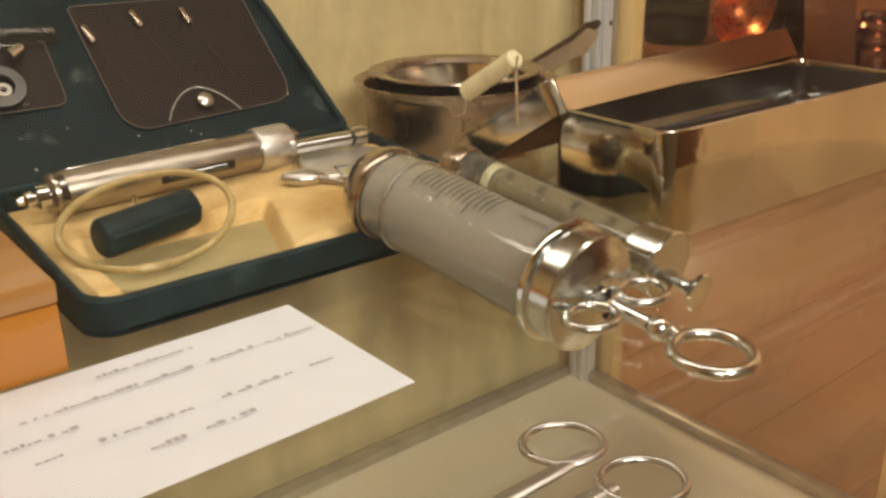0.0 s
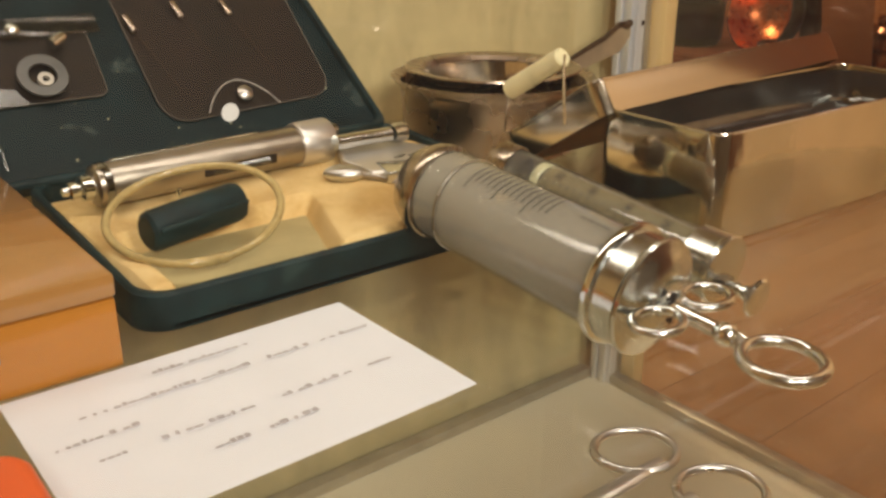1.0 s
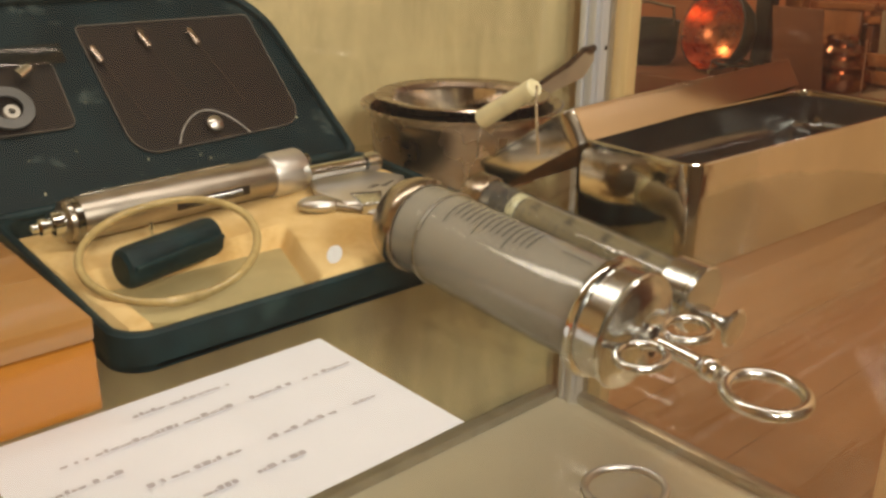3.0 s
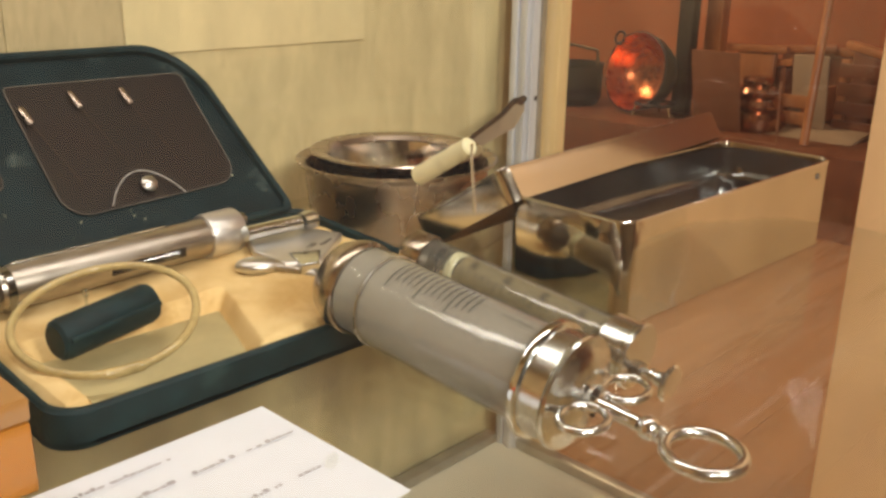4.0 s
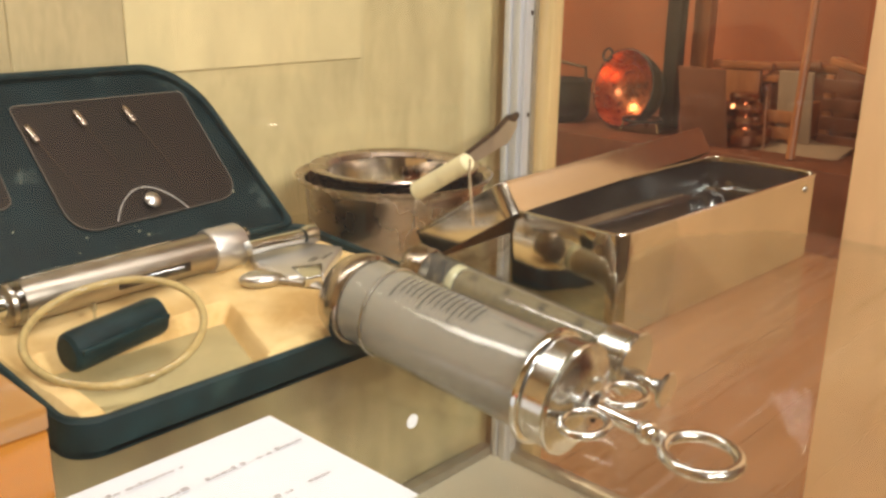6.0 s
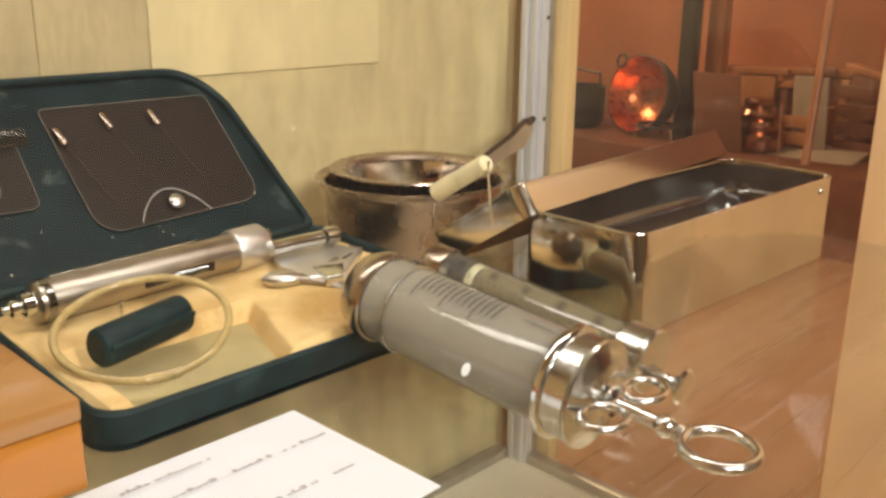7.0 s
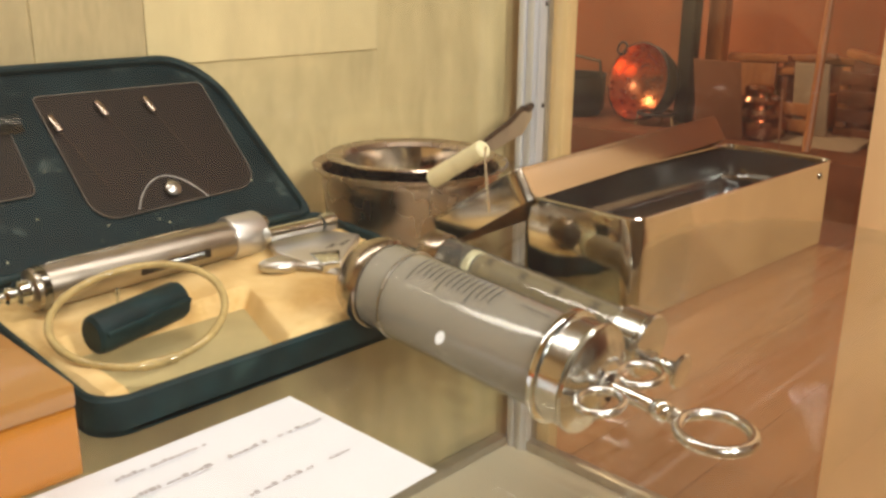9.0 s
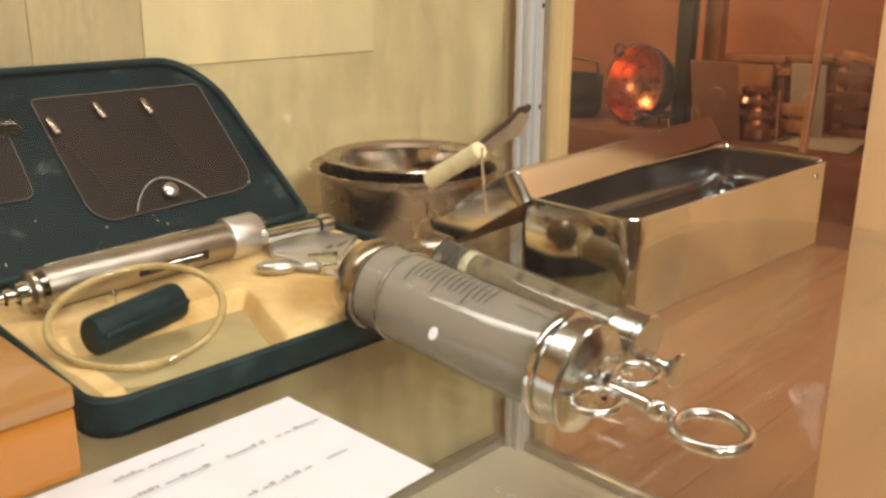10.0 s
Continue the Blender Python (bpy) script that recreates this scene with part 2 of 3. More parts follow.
def sweep(points, radius, n=12, closed=False, flat=1.0):
    """A tube along points; radius may be one number or one for each point."""
    pts = [Vector(p) for p in points]
    k = len(pts)
    rad = radius if isinstance(radius, (list, tuple)) else [radius] * k
    bm = bmesh.new()
    rings = []
    side = None
    for i, p in enumerate(pts):
        a = pts[(i - 1) % k] if closed or i else p
        b = pts[(i + 1) % k] if closed or i < k - 1 else p
        d = (b - a).normalized()
        if side is None:
            side = d.orthogonal().normalized() if abs(d.z) > 0.9 else d.cross(Vector((0, 0, 1))).normalized()
        side = (side - d * side.dot(d)).normalized()
        up = d.cross(side)
        rings.append([bm.verts.new(p + side * rad[i] * math.cos(2 * math.pi * j / n) + up * flat * rad[i] * math.sin(2 * math.pi * j / n)) for j in range(n)])
    for i in range(k if closed else k - 1):
        a, b = rings[i], rings[(i + 1) % k]
        for j in range(n):
            bm.faces.new((a[j], a[(j + 1) % n], b[(j + 1) % n], b[j]))
    if not closed:
        bm.faces.new(rings[0][::-1])
        bm.faces.new(rings[-1])
    return bm


def circle(c, r, n=48, u=(1, 0, 0), v=(0, 1, 0), squash=1.0):
    c, u, v = Vector(c), Vector(u), Vector(v)
    return [c + u * r * math.cos(2 * math.pi * i / n) + v * r * squash * math.sin(2 * math.pi * i / n) for i in range(n)]


def torus(c, R, r, u=(1, 0, 0), v=(0, 0, 1), squash=1.0, n=56):
    return sweep(circle(c, R, n, u, v, squash), r, 16, closed=True)


def outline(w, h, r, n=8, r2=None):
    """A rectangle from (0,0) to (w,h) with rounded corners; r2: the radius of the two far ones."""
    out = []
    for cx, cy, a0, q in ((w - r, r, -90, r), (w - (r2 or r), h - (r2 or r), 0, r2 or r), (r2 or r, h - (r2 or r), 90, r2 or r), (r, r, 180, r)):
        for i in range(n + 1):
            a = radians(a0 + 90 * i / n)
            out.append((cx + q * math.cos(a), cy + q * math.sin(a)))
    return out


def slab(pts, z0, z1, bev=0.0):
    """A prism over a plan outline."""
    bm = bmesh.new()
    vs = [bm.verts.new((x, y, z0)) for x, y in pts]
    f = bm.faces.new(vs)
    up = bmesh.ops.extrude_face_region(bm, geom=[f])
    bmesh.ops.translate(bm, verts=[v for v in up["geom"] if isinstance(v, bmesh.types.BMVert)], vec=(0, 0, z1 - z0))
    if bev:
        top = [e for e in bm.edges if abs(e.verts[0].co.z - z1) < 1e-7 and abs(e.verts[1].co.z - z1) < 1e-7]
        bmesh.ops.bevel(bm, geom=top, offset=bev, segments=3, affect="EDGES", profile=0.5)
    return bm


def rim_wall(pts, inner, z0, z1, lip=0.0):
    """A wall round a plan outline, from pts in to inner; z1 may be a function of y."""
    bm = bmesh.new()
    n = len(pts)
    top = z1 if callable(z1) else (lambda y: z1)
    rows = []
    for (x, y), (u, v) in zip(pts, inner):
        h = top(y)
        rows.append([bm.verts.new(c) for c in ((x, y, z0), (x, y, h - 0.0015), ((x * 0.7 + u * 0.3), (y * 0.7 + v * 0.3), h), ((x * 0.3 + u * 0.7), (y * 0.3 + v * 0.7), h), (u, v, h - 0.0015), (u, v, z0))])
    for i in range(n):
        a, b = rows[i], rows[(i + 1) % n]
        for k in range(6):
            bm.faces.new((a[k], b[k], b[(k + 1) % 6], a[(k + 1) % 6]))
    return bm


def grid(x0, x1, y0, y1, nx, ny, fn, thick=0.0):
    """A sheet z = fn(x, y), closed below when thick."""
    bm = bmesh.new()
    vs = [[bm.verts.new((x0 + (x1 - x0) * i / nx, y0 + (y1 - y0) * j / ny, fn(x0 + (x1 - x0) * i / nx, y0 + (y1 - y0) * j / ny))) for j in range(ny + 1)] for i in range(nx + 1)]
    fs = [bm.faces.new((vs[i][j], vs[i + 1][j], vs[i + 1][j + 1], vs[i][j + 1])) for i in range(nx) for j in range(ny)]
    if thick:
        bmesh.ops.solidify(bm, geom=fs, thickness=thick)
    return bm


def sheet(a, b, z0, z1):
    """An upright pane from plan point a to b."""
    bm = bmesh.new()
    bm.faces.new([bm.verts.new(v) for v in ((*a, z0), (*b, z0), (*b, z1), (*a, z1))])
    return bm


def ease(t):
    t = min(1, max(0, t))
    return t * t * (3 - 2 * t)


# ---- the case and the room ----
SHELF, LOW = 0.0, -0.335
structure("wall_north", box(-0.45, 0.735, 0.651, 0.668, -0.42, 0.58), "cream")
structure("pane_north", sheet((-0.40, 0.6425), (0.686, 0.6425), LOW + 0.001, 0.558), "pane")
structure("shelf_glass", box(-0.40, 0.697, 0.086, 0.640, -0.006, 0.0, 0.0008, 1), "shelf")
structure("floor_lower_shelf", box(-0.40, 0.70, 0.086, 0.650, LOW - 0.018, LOW), "white")
structure("trim_north", box(-0.40, 0.684, 0.626, 0.6405, LOW + 0.0005, LOW + 0.012, 0.001), "alu_flat")
structure("trim_east", box(0.688, 0.702, 0.090, 0.604, LOW + 0.0005, LOW + 0.012, 0.001), "alu_flat")
structure("ceiling_case", box(-0.45, 0.735, 0.07, 0.6505, 0.56, 0.58), "cream")
structure("wall_case_west", box(-0.45, -0.41, 0.07, 0.64, -0.42, 0.56), "pine")
structure("pane_east", sheet((0.7045, 0.282), (0.7045, 0.604), LOW - 0.02, 0.56), "pane")
front = structure("pane_front", sheet((-0.40, 0.080), (0.70, 0.080), -0.0078, 0.56), "pane")
structure("panel_east", box(0.706, 0.728, -0.02, 0.2795, -0.7, 0.60, 0.002), "tan")
# Unseen front board, added to keep the room lamps off the lower tier.
structure("light_block_front", box(-0.45, 0.704, 0.07, 0.0845, -1.0, -0.008), "pine")
structure("wall_case_back", box(-0.45, 0.735, 0.651, 0.668, -1.0, -0.425), "pine")
structure("wall_case_west_low", box(-0.45, -0.41, 0.095, 0.64, -1.0, -0.425), "pine")

# aluminium corner post with its grooves and screws
post = thing("corner_post", (0.6985, 0.622, LOW), "grooved aluminium corner post with small dark screws", "post", kind="structure")
H = 0.56 - LOW
part("post_body", box(-0.0125, 0.004, -0.017, 0.008, 0, H, 0.0012), "alu", post)
part("post_ridge", box(-0.0155, -0.0128, -0.016, -0.009, 0, H, 0.0008), "alu", post)
part("post_ridge", box(-0.0155, -0.0128, -0.003, 0.003, 0, H, 0.0008), "alu", post)
part("post_ridge", box(-0.012, -0.005, -0.0205, -0.0173, 0, H, 0.0008), "alu", post)
part("post_cover", box(0.0043, 0.012, -0.018, 0.008, 0, H, 0.001), "alu_flat", post)
for z in (0.165, 0.063):
    part("screw", lathe([(0, 0.0012), (0.0022, 0.0008), (0.0026, 0), (0, 0)], 16), "soot", post, m=pose(-0.0005, -0.0176, z - LOW, 90))
structure("post_wood", box(0.7125, 0.730, 0.588, 0.638, -1.0, 0.60, 0.002), "pine")

# boards on the back wall
boards = [(-0.40, 0.2034, 0.1, 0.56), (0.2041, 0.2852, 0.118, 0.56), (0.2859, 0.510, 0.128, 0.56)]
for x0, x1, z0, z1 in boards:
    part("board", box(x0, x1, 0.6492, 0.6506, z0, z1, 0.0005, 1), "cream2" if x0 > 0.28 else "board_brown", bpy.data.objects["wall_north"])

# the room round the case
structure("floor", box(-3, 4, -3, 3, -1.1, -1.0), "brown_floor")
structure("ceiling", box(-3, 4, -3, 3, 1.5, 1.6), "plaster")
structure("wall_room_west", box(-3.1, -3, -3, 3, -1, 1.5), "plaster")
structure("wall_room_south", box(-3, 4, -3.1, -3, -1, 1.5), "plaster")
structure("wall_room_north", box(-3, 4, 3, 3.1, -1, 1.5), "plaster")
structure("wall_room_east", box(2.75, 2.85, -3, 3, -1, 1.5), "orange_wall")

# wooden stage beside the case
stage = tagged(part("stage", box(0.75, 2.70, -0.6, 2.2, -1.0, -0.408), "brown_wood"), "low red-brown wooden display stage with plank top", "stage", kind="structure")
rng = random.Random(4)
y = -0.6
while y < 2.15:
    w = 0.135 + rng.uniform(-0.01, 0.01)
    x = 0.752
    cut = 0.752 + rng.uniform(0.4, 1.4)
    for a, b in ((0.752, cut), (cut + 0.0015, 2.05)):
        part("plank", box(a, b, y, y + w - 0.0005, -0.407, -0.395 + rng.uniform(-0.0003, 0.0003), 0.0005, 1), "plank", stage)
    y += w


# ---- green instrument case ----
def instrument_case():
    W, D = 0.250, 0.170
    case = thing("instrument_case", (0.100, 0.371, 0.0005), "open dark green leatherette instrument case with yellow padding", "instrument case")
    out = outline(W, D, 0.016)
    inn = [(0.0045 + x * (W - 0.009) / W, 0.0045 + y * (D - 0.009) / D) for x, y in out]
    height = lambda yy: 0.018 + 0.010 * yy / D
    part("tray_wall", rim_wall(out, inn, 0.001, height), "leather", case)
    part("tray_base", slab(out, 0.0, 0.003), "leather", case)

    def pad(x, yy):
        recess = ease((x - 0.018) / 0.006) * ease((0.105 - x + 0.35 * yy) / 0.008) * ease((0.085 - yy) / 0.008)
        edge = ease(min(x, W - x, yy, D - yy) / 0.010)
        z = 0.006 + 0.0125 * edge * (1 - recess) + 0.002 * noise.noise((x * 40, yy * 40, 0)) * (1 - recess)
        return z + 0.003 * ease((x - 0.1) / 0.1) * (1 - recess) * edge
    part("padding", grid(0.005, W - 0.005, 0.005, D - 0.005, 130, 90, pad), "foam", case)
    part("lining", box(0.02, 0.13, 0.008, 0.09, 0.0035, 0.0078, 0.001), "cloth", case)
    # lid, hinged at the back and leaning on the wall
    LW, LH = 0.262, 0.147
    lid_out = outline(LW, LH, 0.008, r2=0.042)
    lid_out = [(LW / 2 + (x - LW / 2) * (1 - 0.20 * yy / LH) - 0.024 * (1 - x / LW) - 0.012 * x / LW, yy) for x, yy in lid_out]
    lid_in = [(0.005 + x * (LW - 0.010) / LW, 0.005 + yy * (LH - 0.010) / LH) for x, yy in lid_out]
    lid_m = Matrix.Translation((-0.006, 0.166, 0.024)) @ pose(0, 0, 0, 48.5)
    lid = part("lid", slab(lid_out, -0.006, 0.0), "leather_in", case, "dark green lid with clear vinyl pockets", m=lid_m)
    part("lid_rim", rim_wall(lid_out, lid_in, -0.0055, 0.006), "leather", lid)

    def pocket(x0, y0, w, h, r, sag, skew=0.0, drop=0.0):
        pts = [(x0 + x + skew * yy, y0 + yy - drop * (1 - x / w) * (1 - yy / h)) for x, yy in outline(w, h, r, r2=0.004)]
        bm = bmesh.new()
        cx, cy = x0 + w / 2, y0 + h / 2
        rings = []
        for q in range(10):
            f = 1 - q / 10
            lift = 0.0016 + (0.0004 + 0.4 * sag) * ease((1 - f) / 0.6)
            rings.append([bm.verts.new((cx + (x - cx) * f, cy + (yy - cy) * f, lift + (0.0005 * noise.noise((x * f * 60 + w * 900, yy * f * 45, q * 0.2)) if q else 0))) for x, yy in pts])
        for ra, rb in zip(rings, rings[1:]):
            for i in range(len(pts)):
                k = (i + 1) % len(pts)
                bm.faces.new((ra[i], ra[k], rb[k], rb[i]))
        bm.faces.new(rings[-1])
        part("vinyl_pocket", bm, "vinyl", lid, "clear vinyl pocket with bright welded edge")
        part("pocket_welt", sweep([(x, yy, 0.002) for x, yy in pts], 0.0004, 6, closed=True), "vinyl_edge", lid)
        part("pocket_lining", slab([(x, yy) for x, yy in pts], 0.0003, 0.0009), "plum", lid)

    pocket(0.098, 0.033, 0.122, 0.090, 0.016, 0.0015, -0.07, 0.006)
    pocket(-0.006, 0.053, 0.076, 0.046, 0.006, 0.0006)
    # pocket flap, its press stud and the tabs that hold the needles
    arc = [(0.125 + 0.050 * k / 12, 0.029 + 0.021 * math.sin(math.pi * k / 12) ** 0.8, 0.0058) for k in range(13)]
    part("pocket_flap", sweep(arc, 0.0006, 6), "vinyl_glint", lid, "curved clear flap edge")
    part("press_stud", lathe([(0, 0.0035), (0.0030, 0.003), (0.0052, 0.0012), (0.0056, 0), (0, 0)], 24), "satin", lid, "shiny press stud", m=pose(0.154, 0.040, 0.005))
    for x, yy in ((0.097, 0.100), (0.131, 0.108), (0.165, 0.107)):
        part("needle_tab", box(-0.002, 0.002, -0.007, 0.006, 0, 0.003, 0.0012), "bowl", lid, "small tarnished needle hub", m=pose(x, yy, 0.004, 0, 0, 14))
        part("needle", sweep([(x + 0.002, yy - 0.006, 0.0046), (x + 0.010, yy - 0.030, 0.0042), (x + 0.017, yy - 0.052, 0.004)], 0.00022, 6), "rust", lid)
    part("washer", lathe([(0.0080, 0), (0.0080, 0.0016), (0.0140, 0.0016), (0.0140, 0)], 40, closed=True), "grey_washer", lid, "grey rubber washer", m=pose(0.035, 0.068, 0.0062))
    part("washer_ring", lathe([(0.0020, 0), (0.0020, 0.003), (0.0044, 0.003), (0.0044, 0)], 32, closed=True), "bone", lid, "small white ring", m=pose(0.0355, 0.0645, 0.0062))
    part("screw_stub", sweep([(0.046, 0.088, 0.007), (0.054, 0.093, 0.007)], [0.0042, 0.0036], 14), "nickel", lid)
    part("pocket_tab", box(0.0, 0.078, 0.096, 0.110, 0.004, 0.0052, 0.0006), "vinyl", lid)
    part("press_stud", lathe([(0, 0.003), (0.0022, 0.0025), (0.004, 0.001), (0.0042, 0), (0, 0)], 24), "nickel", lid, m=pose(0.028, 0.102, 0.0053))
    crumbs = bmesh.new()
    cr = random.Random(21)
    for k in range(26):
        bmesh.ops.create_icosphere(crumbs, subdivisions=1, radius=cr.uniform(0.0003, 0.0009), matrix=Matrix.Translation((cr.uniform(0.01, 0.24), abs(cr.gauss(0, 0.035)) + 0.004, 0.0004)) @ Matrix.Diagonal((1, cr.uniform(0.5, 1.6), 0.5, 1)))
    tagged(part("lint", crumbs, "crumb", lid), kind="stuff")
    # beaded edge at the hinge corner
    for k in range(16):
        a = k / 15
        part("bead", lathe([(0, 0.0007), (0.0005, 0.0005), (0.0007, 0), (0.0005, -0.0005), (0, -0.0007)], 8), "nickel", lid, m=pose(-0.0005, 0.012 + 0.03 * a, 0.0066))
    return case


M["crumb"] = material("pale lint crumbs", (0.42, 0.42, 0.28), 0.8, var=0.2)
# The highlight along the flap edge is put into this paler colour.
M["vinyl_glint"] = material("vinyl edge glint", (0.42, 0.40, 0.37), 0.12, var=0.3, scale=120, coat=0.6)
M["vinyl_edge"] = material("welded vinyl edge", (0.16, 0.145, 0.125), 0.12, var=0.2, scale=90, coat=0.5)
instrument_case()


# ---- dosing gun in the case ----
def dosing_gun():
    a, b = Vector((0.1058, 0.4940, 0.0335)), Vector((0.2631, 0.5055, 0.0335))
    d = (b - a).normalized()
    m = Matrix.Translation(a) @ d.to_track_quat("X", "Z").to_matrix().to_4x4()
    gun = thing("dosing_gun", m, "nickel-plated pistol dosing syringe lying in the case padding", "dosing syringe")
    turn = Matrix.Rotation(radians(90), 4, "Y")
    part("nozzle", lathe([(0, 0.002), (0.0022, 0.002), (0.0026, 0.005), (0.0046, 0.006), (0.0046, 0.009), (0.0034, 0.0095), (0.0034, 0.011), (0.0068, 0.012), (0.0068, 0.0185), (0, 0.0185)], 28), "chrome", gun, m=turn)
    part("cylinder", lathe([(0, 0.0180), (0.0088, 0.0180), (0.0112, 0.0192), (0.0118, 0.0215), (0.0118, 0.149), (0.0105, 0.151), (0, 0.151)], 56), "gun_metal", gun, "satin nickel cylinder", m=turn)
    part("end_band", lathe([(0.0119, 0.0215), (0.0123, 0.022), (0.0123, 0.0255), (0.0119, 0.026)], 56, closed=True), "steel_dark", gun, m=turn)
    part("collar", lathe([(0.009, 0.1455), (0.0132, 0.146), (0.0140, 0.1475), (0.0140, 0.1685), (0.0133, 0.170), (0.007, 0.171)], 56), "gun_pale", gun, "broad pale metal collar", m=turn)
    # Bright highlight along the cylinder's top, built as a chrome strip.
    part("highlight_strip", box(0.030, 0.122, 0.0010, 0.0034, 0.0106, 0.0124, 0.0006), "chrome", gun)
    slot = part("slot", box(0.078, 0.126, -0.0124, -0.0100, -0.0046, 0.0012, 0.0009), "soot", gun)
    coil = [(0.083 + 0.038 * k / 160, -0.0123 - 0.0009 * math.cos(k * 0.9), -0.0017 + 0.0018 * math.sin(k * 0.9)) for k in range(161)]
    part("spring", sweep(coil, 0.00045, 6), "steel_dark", slot, "coiled steel spring")
    part("rail", box(0.046, 0.140, -0.0124, -0.0102, 0.0016, 0.0026, 0.0004), "gun_metal", gun)
    # mechanism behind the collar
    plate = [(0.1752, -0.0047), (0.2146, -0.0093), (0.2237, -0.0412), (0.1770, -0.0725), (0.1592, -0.0611), (0.1614, -0.0301)]
    part("neck", lathe([(0, 0.169), (0.0078, 0.169), (0.0078, 0.174), (0.006, 0.176), (0, 0.176)], 32), "steel_dark", gun, m=turn)
    part("knurl", lathe([(0, 0.174), (0.0052, 0.1745), (0.0056, 0.176), (0.0052, 0.180), (0, 0.1805)], 20), "steel_dark", gun, m=turn @ pose(-0.003, 0.004, 0))
    part("plunger_tube", sweep([(0.1641, -0.0188, 0.0020), (0.1824, -0.0204, 0.0020), (0.2037, -0.0238, 0.0020)], 0.0047, 24), "chrome", gun)
    part("plunger_cap", sweep([(0.2042, -0.0244, 0.0020), (0.2104, -0.0238, 0.0020), (0.2151, -0.0240, 0.0020)], [0.0058, 0.0066, 0.0060], 24), "nickel", gun)
    part("lever_plate", slab(plate, -0.011, -0.0055, 0.0016), "gun_pale", gun, "flat engraved lever plate")
    part("lever_facet", slab([(0.1709, -0.0500), (0.1888, -0.0595), (0.1725, -0.0761), (0.1618, -0.0726)], -0.0108, -0.0045, 0.0012), "chrome", gun, "bright lever end")
    part("trigger", lathe([(0.0128 * math.cos(a), 0.0052 * math.sin(a)) for a in [math.pi * (k / 20 - 0.5) for k in range(21)]], 40), "satin", gun, "bright domed thumb lever", m=pose(0.1500, -0.0465, -0.0085, 0, 0, -38) @ Matrix.Diagonal((1, 0.62, 1, 1)))
    part("trigger_arm", sweep([(0.158, -0.052, -0.0085), (0.166, -0.064, -0.0100), (0.170, -0.082, -0.0120)], [0.0050, 0.0042, 0.0030], 16, flat=0.6), "gun_metal", gun)
    for k in range(5):
        part("engraving", torus((plate[0][0] * 0.5 + plate[2][0] * 0.5 - 0.010 + 0.0045 * k, plate[0][1] * 0.35 + plate[3][1] * 0.65 + 0.002 * math.sin(k * 2.1), -0.00545), 0.0026 - 0.0003 * k, 0.00025, (1, 0, 0), (0, 1, 0), 0.6, 24), "soot", gun)
    part("pivot", lathe([(0, 0.004), (0.003, 0.0035), (0.0036, 0), (0, 0)], 18), "chrome", gun, m=pose(plate[0][0] + 0.008, plate[0][1] - 0.004, -0.0056))
    part("pin", lathe([(0, 0.010), (0.0015, 0.0098), (0.0017, 0.006), (0.0009, 0.0055), (0.0009, 0), (0, 0)], 14), "chrome", gun, m=pose(0.057, -0.020, -0.014))


dosing_gun()

# ---- tube ring and roll in the case ----
tube_c = Vector((0.153, 0.432, 0.031))
ring = circle((0, 0, 0), 0.043, 64, (0.77, -0.63, 0), (0.61, 0.745, 0.27))
ring = [p + Vector((0, 0, 0.0009 * math.sin(2 * i / 64 * 2 * math.pi))) for i, p in enumerate(ring)]
t_ring = thing("rubber_tube", Matrix.Translation(tube_c), "loop of yellowed translucent rubber tube", "tube")
part("tube_loop", sweep(ring, 0.0020, 14, closed=True), "rubber", t_ring)
part("tube_clamp", sweep([ring[50] + Vector((0, 0, 0.0)), ring[52], ring[54]], 0.0027, 14), "rubber", t_ring)

roll = thing("leather_roll", Matrix.Translation((0.1275, 0.4320, 0.0250)) @ Vector((0.054, 0.010, 0.003)).to_track_quat("X", "Z").to_matrix().to_4x4(), "small dark green leatherette roll in the case", "roll")
prof = [(0, 0), (0.0080, 0.0), (0.0100, 0.0016), (0.0106, 0.004), (0.0106, 0.052), (0.0098, 0.0548), (0.008, 0.056), (0.0065, 0.0535), (0, 0.0535)]
part("roll_body", lathe(prof, 40), "leather", roll, m=Matrix.Rotation(radians(90), 4, "Y") @ Matrix.Diagonal((1, 0.92, 1, 1)))
part("roll_seam", box(0.002, 0.054, -0.0118, -0.0100, 0.001, 0.004, 0.0007), "leather", roll)


# ---- the two glass syringes ----
def axis_pose(a, b, roll_deg=0.0):
    a, b = Vector(a), Vector(b)
    d = (b - a).normalized()
    side = Vector((0, 0, 1)).cross(d).normalized()
    up = d.cross(side)
    rot = Matrix((side, up, d)).transposed().to_4x4()
    return Matrix.Translation(a) @ rot @ Matrix.Rotation(radians(roll_deg), 4, "Z")


def arc_mark(r, z, a0, a1, w, n=10):
    """A printed line round a barrel."""
    bm = bmesh.new()
    rows = [[bm.verts.new((q * math.cos(a), q * math.sin(a), zz)) for q, zz in ((r, z - w / 2), (r, z + w / 2))] for a in [a0 + (a1 - a0) * i / n for i in range(n + 1)] for q in (r,)]
    for a, b in zip(rows, rows[1:]):
        bm.faces.new((a[0], a[1], b[1], b[0]))
    return bm


def lettering(text, size):
    cu = bpy.data.curves.new("digits", "FONT")
    cu.body, cu.size, cu.align_x, cu.align_y = text, size, "CENTER", "CENTER"
    ob = bpy.data.objects.new("digits", cu)
    me = bpy.data.meshes.new_from_object(ob)
    bpy.data.objects.remove(ob)
    return me


